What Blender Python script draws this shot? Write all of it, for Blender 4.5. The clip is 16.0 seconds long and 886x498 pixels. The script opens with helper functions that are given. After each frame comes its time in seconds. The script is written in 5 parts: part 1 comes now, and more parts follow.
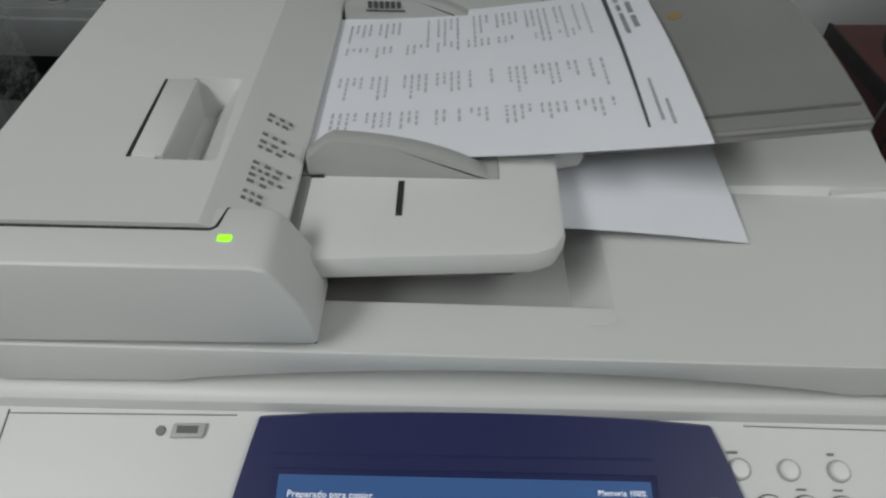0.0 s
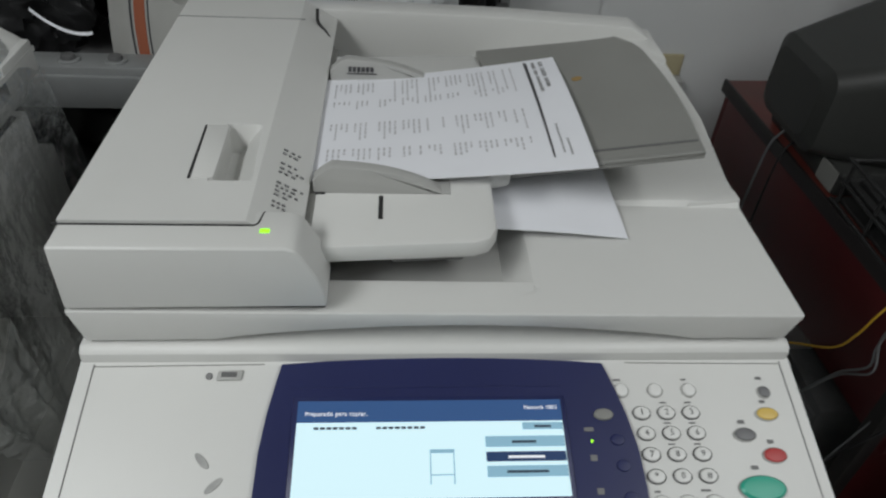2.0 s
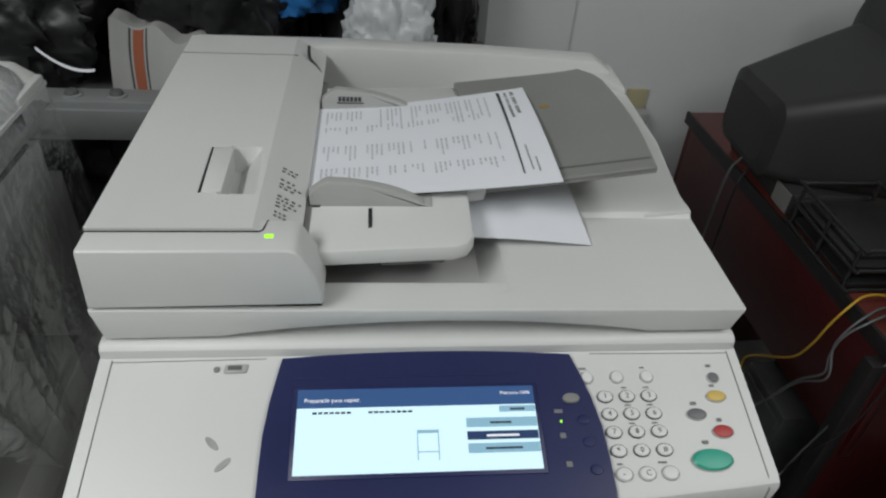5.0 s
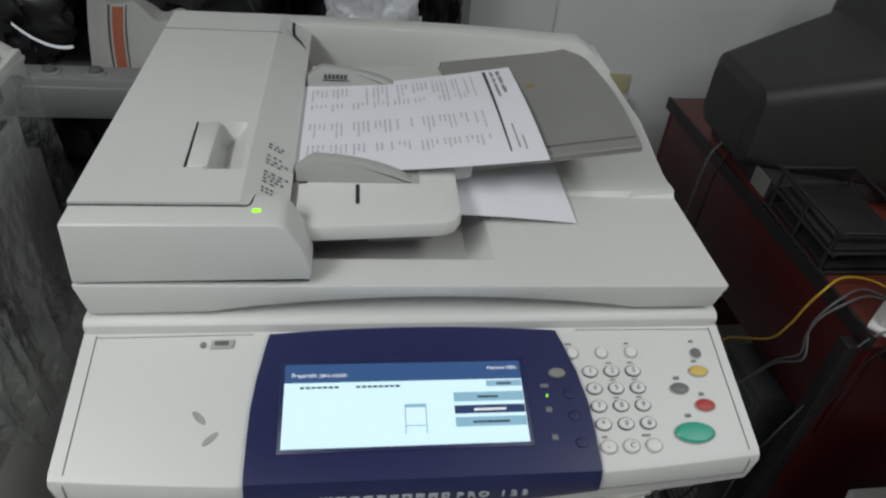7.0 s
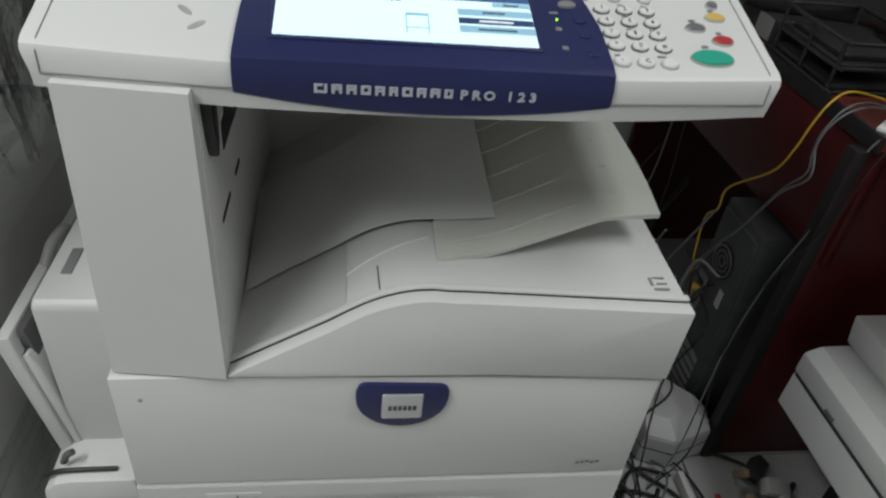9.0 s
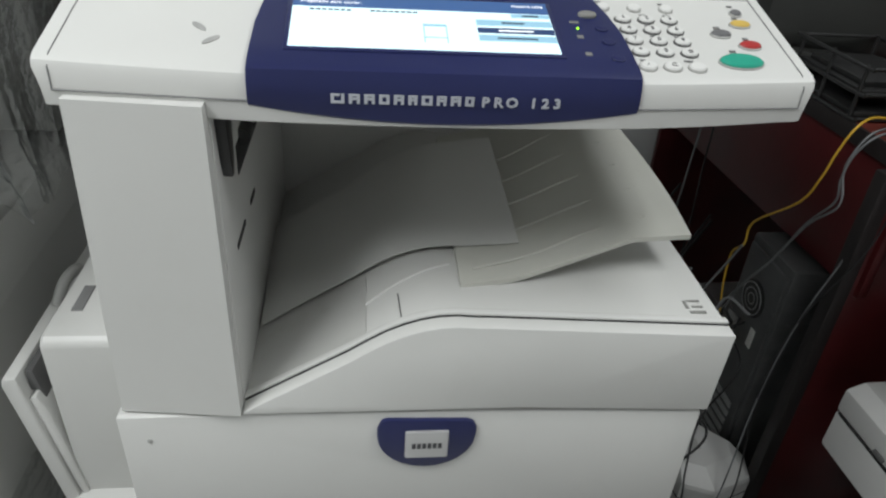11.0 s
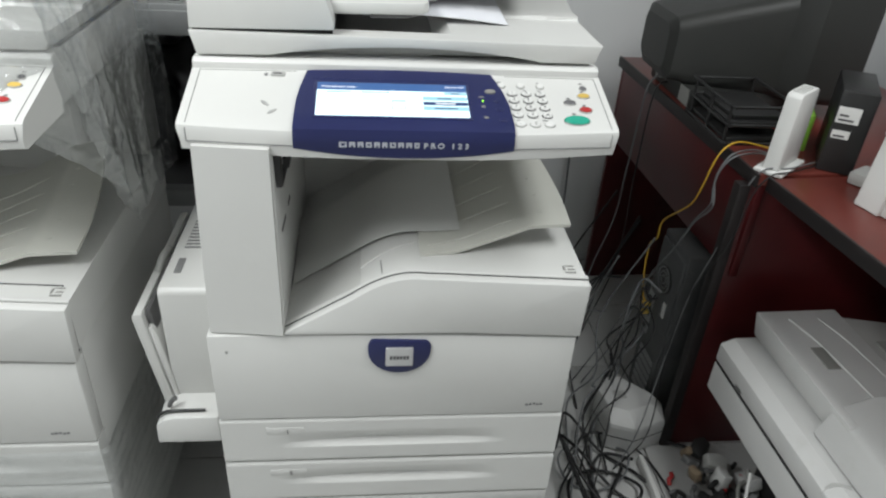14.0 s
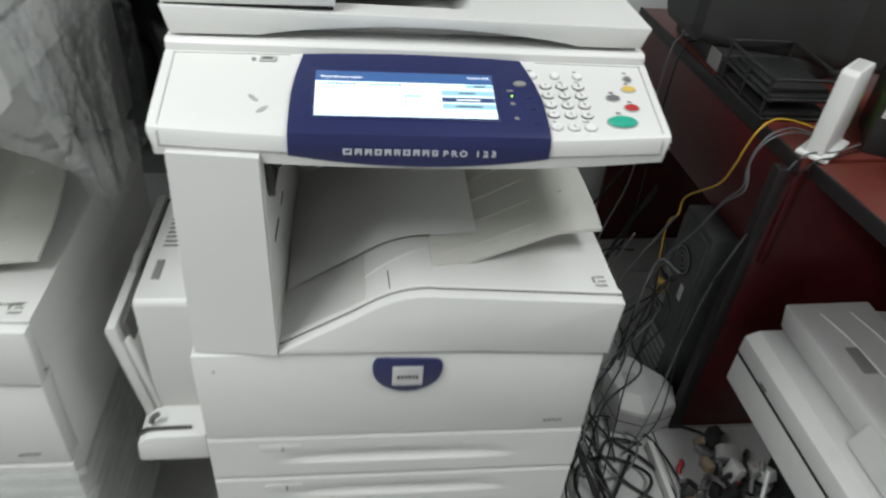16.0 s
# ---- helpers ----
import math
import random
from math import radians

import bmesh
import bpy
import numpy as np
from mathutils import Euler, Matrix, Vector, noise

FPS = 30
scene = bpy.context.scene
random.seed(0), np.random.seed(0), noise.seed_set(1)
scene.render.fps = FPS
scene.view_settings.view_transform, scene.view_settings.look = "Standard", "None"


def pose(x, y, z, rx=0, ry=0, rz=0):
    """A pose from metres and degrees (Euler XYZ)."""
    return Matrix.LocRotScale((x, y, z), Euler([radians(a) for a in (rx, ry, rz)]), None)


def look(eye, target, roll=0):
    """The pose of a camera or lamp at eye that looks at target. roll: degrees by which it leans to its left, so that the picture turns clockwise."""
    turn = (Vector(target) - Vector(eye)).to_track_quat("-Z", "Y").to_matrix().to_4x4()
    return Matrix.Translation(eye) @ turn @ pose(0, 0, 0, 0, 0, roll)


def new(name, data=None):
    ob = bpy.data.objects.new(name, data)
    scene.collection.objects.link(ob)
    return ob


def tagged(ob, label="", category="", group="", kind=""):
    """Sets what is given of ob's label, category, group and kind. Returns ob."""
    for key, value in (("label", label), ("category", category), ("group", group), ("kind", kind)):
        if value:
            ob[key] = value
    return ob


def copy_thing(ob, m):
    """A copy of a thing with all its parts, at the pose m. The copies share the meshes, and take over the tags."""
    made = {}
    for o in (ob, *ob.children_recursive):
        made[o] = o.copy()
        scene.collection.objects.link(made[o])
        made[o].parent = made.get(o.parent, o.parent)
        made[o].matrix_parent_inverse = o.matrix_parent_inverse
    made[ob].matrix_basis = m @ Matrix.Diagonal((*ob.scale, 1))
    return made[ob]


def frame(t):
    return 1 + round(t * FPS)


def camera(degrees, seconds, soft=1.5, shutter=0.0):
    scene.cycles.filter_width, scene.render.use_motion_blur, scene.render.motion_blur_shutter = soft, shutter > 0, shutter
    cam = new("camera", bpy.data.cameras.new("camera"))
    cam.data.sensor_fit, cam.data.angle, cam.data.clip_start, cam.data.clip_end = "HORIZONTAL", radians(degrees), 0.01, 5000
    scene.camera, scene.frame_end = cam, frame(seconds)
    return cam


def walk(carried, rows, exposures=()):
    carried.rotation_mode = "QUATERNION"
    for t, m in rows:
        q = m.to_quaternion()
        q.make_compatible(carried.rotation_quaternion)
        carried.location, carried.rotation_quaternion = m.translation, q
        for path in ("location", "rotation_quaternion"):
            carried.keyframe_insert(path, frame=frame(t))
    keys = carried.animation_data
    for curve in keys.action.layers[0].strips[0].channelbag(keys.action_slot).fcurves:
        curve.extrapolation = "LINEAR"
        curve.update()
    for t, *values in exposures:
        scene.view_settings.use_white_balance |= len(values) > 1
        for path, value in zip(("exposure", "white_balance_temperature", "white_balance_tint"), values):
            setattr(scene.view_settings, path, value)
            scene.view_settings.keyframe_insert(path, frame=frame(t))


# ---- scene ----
cam = camera(64.8, 16.0, 2.2, 0.5)
PATH = [
    (0, (-0.032, -0.092, 1.513), (-0.033, 1.336, 0.114), 1.2),
    (0.5, (-0.011, -0.125, 1.549), (-0.001, 1.31, 0.156), 2.2),
    (1, (0.012, -0.198, 1.588), (0.011, 1.251, 0.21), 3.2),
    (1.5, (0.003, -0.224, 1.597), (0.008, 1.276, 0.274), 3.7),
    (2, (-0.047, -0.256, 1.606), (0.089, 1.261, 0.31), 3.7),
    (2.5, (-0.041, -0.293, 1.631), (0.102, 1.289, 0.416), 4.6),
    (3, (-0.039, -0.315, 1.637), (0.102, 1.288, 0.449), 4.4),
    (3.5, (-0.041, -0.332, 1.636), (0.136, 1.263, 0.442), 4.3),
    (4, (-0.046, -0.337, 1.633), (0.134, 1.249, 0.428), 3.8),
    (6.5, (-0.059, -0.331, 1.628), (0.164, 1.243, 0.416), 5.2),
    (7, (-0.062, -0.343, 1.622), (0.185, 1.212, 0.389), 5.6),
    (7.5, (-0.071, -0.392, 1.601), (0.192, 1.154, 0.36), 6.4),
    (8, (-0.049, -0.487, 1.561), (0.172, 1.095, 0.357), 5.1),
    (8.5, (-0.054, -0.536, 1.465), (0.211, 1.072, 0.306), 8.6),
    (9, (-0.064, -0.53, 1.315), (0.206, 1.046, 0.114), 6.7),
    (11.3, (-0.067, -0.527, 1.265), (0.156, 1.168, 0.228), 3.8),
    (11.5, (-0.066, -0.53, 1.266), (0.16, 1.17, 0.236), 3.5),
    (12, (-0.067, -0.577, 1.296), (0.222, 1.09, 0.23), 3.2),
    (12.5, (-0.078, -0.656, 1.37), (0.182, 1.011, 0.296), 4.1),
    (13, (-0.072, -0.784, 1.425), (0.155, 0.89, 0.353), 3.8),
    (13.5, (-0.06, -0.862, 1.443), (0.138, 0.836, 0.405), 3.6),
    (14, (-0.049, -0.917, 1.465), (0.158, 0.777, 0.421), 3.7),
    (14.5, (-0.055, -0.984, 1.486), (0.176, 0.681, 0.402), 4.7),
    (15, (-0.061, -1.045, 1.518), (0.171, 0.587, 0.385), 5.1),
    (15.5, (-0.063, -0.973, 1.524), (0.138, 0.65, 0.373), 4.7),
    (16, (-0.076, -0.727, 1.487), (0.168, 0.846, 0.276), 5.4),
]
EXPOSURES = [(0, -0.32), (2, -0.24), (4, -0.14), (6.5, -0.15), (7.5, -0.19), (8, -0.08), (9, 0.12), (11.3, 0.43), (12.5, 0.52), (13.5, 0.68), (14.5, 0.7), (16, 0.67)]
walk(cam, [(t, look(eye, target, roll)) for t, eye, target, roll in PATH], EXPOSURES)

# ---- world and lights ----
world = bpy.data.worlds.new("world")
scene.world = world
world.use_nodes = True
world.node_tree.nodes["Background"].inputs[0].default_value = (0.75, 0.8, 0.85, 1)
world.node_tree.nodes["Background"].inputs[1].default_value = 0.12


def area_lamp(name, at, target, sx, sy, watts, colour):
    d = bpy.data.lights.new(name, "AREA")
    d.shape, d.size, d.size_y, d.energy, d.color = "RECTANGLE", sx, sy, watts, colour
    ob = new(name, d)
    ob.matrix_world = look(at, target)
    return ob


LAMPS = [(-1.1, -0.72, 26), (0.98, -0.4, 12.5)]
for lx, ly, watts in LAMPS:
    area_lamp("fluorescent_light", (lx, ly, 2.52), (lx, ly + 0.001, 0), 0.5, 1.2, watts, (0.97, 1.0, 1.0))

# ---- materials ----


def material(name, colour, rough=0.5, metal=0.0, vary=0.06, scale=6.0, bump=0.0, bump_scale=300.0, spec=0.5, stain=0.0, stain_colour=(0.3, 0.28, 0.22), island=0.0, clear=0.0):
    m = bpy.data.materials.new(name)
    m.use_nodes = True
    nt = m.node_tree
    b = nt.nodes["Principled BSDF"]
    b.inputs["Roughness"].default_value = rough
    b.inputs["Metallic"].default_value = metal
    b.inputs["Specular IOR Level"].default_value = spec
    b.inputs["Coat Weight"].default_value = clear
    tc = nt.nodes.new("ShaderNodeTexCoord")
    n1 = nt.nodes.new("ShaderNodeTexNoise")
    n1.inputs["Scale"].default_value, n1.inputs["Detail"].default_value = scale, 6
    nt.links.new(tc.outputs["Object"], n1.inputs["Vector"])
    ramp = nt.nodes.new("ShaderNodeMapRange")
    ramp.inputs[1].default_value, ramp.inputs[2].default_value = 0.3, 0.7
    ramp.inputs[3].default_value, ramp.inputs[4].default_value = 1 - vary, 1 + vary
    nt.links.new(n1.outputs["Fac"], ramp.inputs[0])
    mix = nt.nodes.new("ShaderNodeVectorMath")
    mix.operation = "SCALE"
    mix.inputs[0].default_value = colour
    nt.links.new(ramp.outputs[0], mix.inputs["Scale"])
    out = mix.outputs[0]
    if island:
        oi = nt.nodes.new("ShaderNodeObjectInfo")
        r2 = nt.nodes.new("ShaderNodeMapRange")
        r2.inputs[3].default_value, r2.inputs[4].default_value = 1 - island, 1 + island
        nt.links.new(oi.outputs["Random"], r2.inputs[0])
        m2 = nt.nodes.new("ShaderNodeVectorMath")
        m2.operation = "SCALE"
        nt.links.new(out, m2.inputs[0])
        nt.links.new(r2.outputs[0], m2.inputs["Scale"])
        out = m2.outputs[0]
    if stain:
        n3 = nt.nodes.new("ShaderNodeTexNoise")
        n3.inputs["Scale"].default_value, n3.inputs["Detail"].default_value, n3.inputs["Roughness"].default_value = scale * 3.7, 8, 0.7
        nt.links.new(tc.outputs["Object"], n3.inputs["Vector"])
        r3 = nt.nodes.new("ShaderNodeMapRange")
        r3.inputs[1].default_value, r3.inputs[2].default_value, r3.inputs[4].default_value = 0.56, 0.75, stain
        nt.links.new(n3.outputs["Fac"], r3.inputs[0])
        m3 = nt.nodes.new("ShaderNodeMix")
        m3.data_type = "RGBA"
        nt.links.new(r3.outputs[0], m3.inputs["Factor"])
        nt.links.new(out, m3.inputs["A"])
        m3.inputs["B"].default_value = (*stain_colour, 1)
        out = m3.outputs["Result"]
    nt.links.new(out, b.inputs["Base Color"])
    rr = nt.nodes.new("ShaderNodeMapRange")
    rr.inputs[3].default_value, rr.inputs[4].default_value = max(0.02, rough - 0.08), min(1, rough + 0.08)
    nt.links.new(n1.outputs["Fac"], rr.inputs[0])
    nt.links.new(rr.outputs[0], b.inputs["Roughness"])
    if bump:
        n2 = nt.nodes.new("ShaderNodeTexNoise")
        n2.inputs["Scale"].default_value, n2.inputs["Detail"].default_value = bump_scale, 3
        nt.links.new(tc.outputs["Object"], n2.inputs["Vector"])
        bp = nt.nodes.new("ShaderNodeBump")
        bp.inputs["Strength"].default_value, bp.inputs["Distance"].default_value = bump, 0.002
        nt.links.new(n2.outputs["Fac"], bp.inputs["Height"])
        nt.links.new(bp.outputs[0], b.inputs["Normal"])
    return m


def glow(name, colour, strength):
    m = bpy.data.materials.new(name)
    m.use_nodes = True
    b = m.node_tree.nodes["Principled BSDF"]
    b.inputs["Base Color"].default_value = (0.02, 0.02, 0.02, 1)
    b.inputs["Roughness"].default_value = 0.25
    b.inputs["Emission Color"].default_value = (*colour, 1)
    b.inputs["Emission Strength"].default_value = strength
    return m


def wrap_material(name, opacity):
    m = bpy.data.materials.new(name)
    m.use_nodes = True
    nt = m.node_tree
    nt.nodes.remove(nt.nodes["Principled BSDF"])
    out = nt.nodes["Material Output"]
    tr = nt.nodes.new("ShaderNodeBsdfTransparent")
    tr.inputs[0].default_value = (0.97, 0.975, 0.975, 1)
    gl = nt.nodes.new("ShaderNodeBsdfGlossy")
    gl.inputs[0].default_value, gl.inputs[1].default_value = (0.95, 0.97, 0.97, 1), 0.06
    df = nt.nodes.new("ShaderNodeBsdfDiffuse")
    df.inputs[0].default_value = (0.42, 0.43, 0.42, 1)
    tc = nt.nodes.new("ShaderNodeTexCoord")
    n = nt.nodes.new("ShaderNodeTexNoise")
    n.inputs["Scale"].default_value, n.inputs["Detail"].default_value = 9, 6
    nt.links.new(tc.outputs["Object"], n.inputs["Vector"])
    mr = nt.nodes.new("ShaderNodeMapRange")
    mr.inputs[1].default_value, mr.inputs[2].default_value = 0.3, 0.75
    mr.inputs[3].default_value, mr.inputs[4].default_value = opacity * 0.3, min(1, opacity * 1.7)
    nt.links.new(n.outputs["Fac"], mr.inputs[0])
    a = nt.nodes.new("ShaderNodeMixShader")
    nt.links.new(mr.outputs[0], a.inputs[0])
    nt.links.new(tr.outputs[0], a.inputs[1])
    nt.links.new(df.outputs[0], a.inputs[2])
    b = nt.nodes.new("ShaderNodeMixShader")
    fr = nt.nodes.new("ShaderNodeLayerWeight")
    fr.inputs[0].default_value = 0.3
    gm = nt.nodes.new("ShaderNodeMapRange")
    gm.inputs[3].default_value, gm.inputs[4].default_value = 0.1, 0.8
    nt.links.new(fr.outputs["Facing"], gm.inputs[0])
    nt.links.new(gm.outputs[0], b.inputs[0])
    nt.links.new(a.outputs[0], b.inputs[1])
    nt.links.new(gl.outputs[0], b.inputs[2])
    nb = nt.nodes.new("ShaderNodeTexNoise")
    nb.inputs["Scale"].default_value, nb.inputs["Detail"].default_value = 42, 4
    nt.links.new(tc.outputs["Object"], nb.inputs["Vector"])
    bp = nt.nodes.new("ShaderNodeBump")
    bp.inputs["Strength"].default_value, bp.inputs["Distance"].default_value = 0.8, 0.012
    nt.links.new(nb.outputs["Fac"], bp.inputs["Height"])
    nt.links.new(bp.outputs[0], gl.inputs["Normal"])
    nt.links.new(b.outputs[0], out.inputs[0])
    return m


CREAM = material("cream_plastic", (0.655, 0.655, 0.635), 0.42, vary=0.03, scale=3, bump=0.05, bump_scale=900, stain=0.07, stain_colour=(0.42, 0.4, 0.33))
WHITE = material("white_plastic", (0.74, 0.74, 0.72), 0.4, vary=0.03, scale=4, bump=0.04, bump_scale=700, stain=0.06)
GREYTRAY = material("grey_tray_plastic", (0.24, 0.24, 0.225), 0.5, vary=0.06, scale=9, bump=0.08, bump_scale=800)
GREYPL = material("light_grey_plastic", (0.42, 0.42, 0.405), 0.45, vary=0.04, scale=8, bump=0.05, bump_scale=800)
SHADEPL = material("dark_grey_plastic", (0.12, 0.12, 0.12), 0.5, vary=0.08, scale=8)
GAP = material("dark_gap", (0.02, 0.02, 0.02), 0.8)
NAVY = material("navy_plastic", (0.017, 0.022, 0.088), 0.38, vary=0.06, scale=8, bump=0.05, bump_scale=900, spec=0.4)
SILVER = material("silver_badge", (0.62, 0.62, 0.62), 0.3, metal=0.6)
LETTER = material("pale_lettering", (0.5, 0.52, 0.57), 0.5)
INK = material("dark_print", (0.07, 0.07, 0.075), 0.7)
PALEINK = material("faded_print", (0.2, 0.2, 0.2), 0.7)
PAPER = material("white_paper", (0.8, 0.81, 0.85), 0.8, vary=0.015, scale=12)
OLDPAPER = material("copy_paper", (0.64, 0.64, 0.62), 0.8, vary=0.03, scale=8)
RAMPPL = material("grey_ramp_plastic", (0.52, 0.52, 0.5), 0.5, vary=0.12, scale=7, stain=0.25, stain_colour=(0.3, 0.29, 0.25))
TRAYPL = material("output_tray_plastic", (0.58, 0.58, 0.53), 0.4, vary=0.04, scale=8, stain=0.1)
BLACK = material("black_plastic", (0.022, 0.022, 0.022), 0.42, vary=0.15, scale=10, bump=0.06, bump_scale=500)
DUSTY = material("dusty_white_plastic", (0.58, 0.58, 0.57), 0.5, vary=0.05, scale=5, stain=0.12)
TOWER = material("dusty_tower_metal", (0.075, 0.077, 0.078), 0.55, vary=0.35, scale=9, stain=0.3, stain_colour=(0.16, 0.16, 0.15))
DOCINK = material("grey_page_print", (0.52, 0.52, 0.54), 0.8)
CHAR = material("charcoal_casing", (0.03, 0.031, 0.029), 0.5, vary=0.1, scale=6, bump=0.1, bump_scale=600)
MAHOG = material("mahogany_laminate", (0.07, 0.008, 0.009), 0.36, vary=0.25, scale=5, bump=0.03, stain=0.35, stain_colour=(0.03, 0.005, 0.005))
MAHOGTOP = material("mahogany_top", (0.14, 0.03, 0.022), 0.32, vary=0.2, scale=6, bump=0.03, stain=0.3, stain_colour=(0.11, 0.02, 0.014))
EDGE = material("black_edging", (0.015, 0.012, 0.012), 0.5)
WALL = material("wall_paint", (0.72, 0.73, 0.73), 0.75, vary=0.03, scale=1.5, bump=0.12, bump_scale=90, stain=0.06)
CEIL = material("ceiling_paint", (0.75, 0.75, 0.74), 0.85)
TILE = material("floor_tile", (0.52, 0.52, 0.51), 0.3, vary=0.06, scale=5, island=0.05, stain=0.25, stain_colour=(0.26, 0.25, 0.23))
GROUT = material("tile_grout", (0.1, 0.1, 0.095), 0.9)
STEEL = material("painted_steel", (0.33, 0.34, 0.34), 0.4, metal=0.3, vary=0.08, scale=10, stain=0.15)
BLACKBAG = material("black_bag", (0.014, 0.014, 0.015), 0.38, vary=0.2, scale=12, bump=0.6, bump_scale=25)
BLUEBAG = material("blue_bag", (0.03, 0.2, 0.55), 0.35, vary=0.15, scale=10, bump=0.5, bump_scale=25)
WHITEBAG = material("white_bag", (0.6, 0.62, 0.63), 0.35, vary=0.15, scale=14, bump=0.7, bump_scale=30)
CANVAS = material("canvas_bag", (0.42, 0.42, 0.4), 0.8, vary=0.06, scale=14, bump=0.2)
ORANGE = material("rust_stripe", (0.33, 0.1, 0.05), 0.8)
YELLOWC = material("yellow_cable", (0.6, 0.36, 0.03), 0.45)
GREYC = material("grey_cable", (0.15, 0.155, 0.16), 0.45)
BLACKC = material("black_cable", (0.012, 0.012, 0.013), 0.45)
BEIGE = material("beige_outlet", (0.5, 0.44, 0.28), 0.5)
GREENP = material("green_plastic", (0.25, 0.5, 0.06), 0.4)
GREENB = material("green_button", (0.02, 0.36, 0.25), 0.35)
REDB = material("red_button", (0.42, 0.03, 0.03), 0.4)
YELB = material("yellow_button", (0.65, 0.45, 0.1), 0.4)
GREYB = material("grey_button", (0.14, 0.14, 0.145), 0.4)
PURPLE = material("violet_fabric", (0.035, 0.03, 0.12), 0.85, vary=0.1, bump=0.3)
SCUFF = material("rubbed_plastic", (0.4, 0.4, 0.39), 0.55, vary=0.2, scale=60)
RUST = material("stain_spot", (0.3, 0.2, 0.08), 0.8)
CARD = material("cardboard", (0.2, 0.15, 0.1), 0.85, vary=0.1, scale=8)
WRAP = wrap_material("plastic_wrap", 0.15)
LED = glow("green_led", (0.35, 1.0, 0.02), 1.6)
SCREEN = glow("lcd_white", (0.68, 0.93, 1.0), 1.15)
SCRHEAD = glow("lcd_header", (0.03, 0.1, 0.28), 0.9)
SCRBTN = glow("lcd_button", (0.3, 0.56, 0.72), 0.9)
SCRDARK = glow("lcd_selected", (0.015, 0.05, 0.16), 0.8)
SCRTEXT = glow("lcd_text", (0.9, 0.95, 1.0), 1.0)
SCRINK = glow("lcd_ink", (0.06, 0.1, 0.16), 0.5)

# ---- mesh helpers ----


ROUND = set()


def finish(bm, name, mat, smooth=23):
    smooth = 70 if id(bm) in ROUND else smooth
    ROUND.discard(id(bm))
    me = bpy.data.meshes.new(name)
    bmesh.ops.recalc_face_normals(bm, faces=bm.faces)
    bm.to_mesh(me)
    bm.free()
    me.materials.append(mat)
    me.shade_smooth()
    me.set_sharp_from_angle(angle=radians(smooth))
    return me


def thing(name, label, category, at=(0, 0, 0), group="", kind=""):
    ob = new(name)
    ob.matrix_basis = pose(*at)
    ob.empty_display_size = 0.05
    return tagged(ob, label, category, group, kind)


def part(name, bm, mat, parent, label="", smooth=23):
    ob = new(name, finish(bm, name, mat, smooth))
    ob.parent = parent
    ob.matrix_parent_inverse = parent.matrix_basis.inverted() if parent.type == "EMPTY" else Matrix()
    if label:
        ob["label"] = label
    if name.endswith(("_print", "_symbols", "_marks", "_bars", "_caption", "_mark")) or name in ("tag", "model_lettering", "side_vents", "side_vent", "front_vents", "page_icon"):
        ob["kind"] = "stuff"
    return ob


def solo(name, bm, mat, label, category, group="", kind="", smooth=23):
    return tagged(new(name, finish(bm, name, mat, smooth)), label, category, group, kind)


def bevel(bm, w, seg=2, angle=30):
    if w > 0:
        es = [e for e in bm.edges if len(e.link_faces) == 2 and e.calc_face_angle(0) > radians(angle)]
        bmesh.ops.bevel(bm, geom=es, offset=w, segments=seg, profile=0.5, affect="EDGES", clamp_overlap=True)
    return bm


def box(x0, x1, y0, y1, z0, z1, bev=0.003, seg=2):
    bm = bmesh.new()
    bmesh.ops.create_cube(bm, size=1, matrix=Matrix.LocRotScale(((x0 + x1) / 2, (y0 + y1) / 2, (z0 + z1) / 2), None, (abs(x1 - x0), abs(y1 - y0), abs(z1 - z0))))
    return bevel(bm, bev, seg)


def moved(bm, m):
    bmesh.ops.transform(bm, matrix=m, verts=bm.verts)
    return bm


def prism(pts, axis, a, b, bev=0.003, seg=2):
    """A polygon in the two other axes, drawn out along one axis from a to b."""
    bm = bmesh.new()
    put = {"x": lambda p, t: (t, p[0], p[1]), "y": lambda p, t: (p[0], t, p[1]), "z": lambda p, t: (p[0], p[1], t)}[axis]
    lo, hi = [bm.verts.new(put(p, a)) for p in pts], [bm.verts.new(put(p, b)) for p in pts]
    bm.faces.new(lo)
    bm.faces.new(hi[::-1])
    n = len(pts)
    for i in range(n):
        bm.faces.new((lo[i], hi[i], hi[(i + 1) % n], lo[(i + 1) % n]))
    bmesh.ops.recalc_face_normals(bm, faces=bm.faces)
    return bevel(bm, bev, seg)


def sheet(fn, nu, nv, thick):
    """A surface fn(u, v), u and v from 0 to 1, with thickness along thick (a vector)."""
    bm = bmesh.new()
    t = Vector(thick)
    top = [[bm.verts.new(Vector(fn(i / nu, j / nv))) for j in range(nv + 1)] for i in range(nu + 1)]
    low = [[bm.verts.new(v.co - t) for v in row] for row in top]
    for i in range(nu):
        for j in range(nv):
            bm.faces.new((top[i][j], top[i + 1][j], top[i + 1][j + 1], top[i][j + 1]))
            bm.faces.new((low[i][j], low[i][j + 1], low[i + 1][j + 1], low[i + 1][j]))
    for i in range(nu):
        for j in (0, nv):
            bm.faces.new((top[i][j], low[i][j], low[i + 1][j], top[i + 1][j]))
    for j in range(nv):
        for i in (0, nu):
            bm.faces.new((top[i][j], top[i][j + 1], low[i][j + 1], low[i][j]))
    return bm


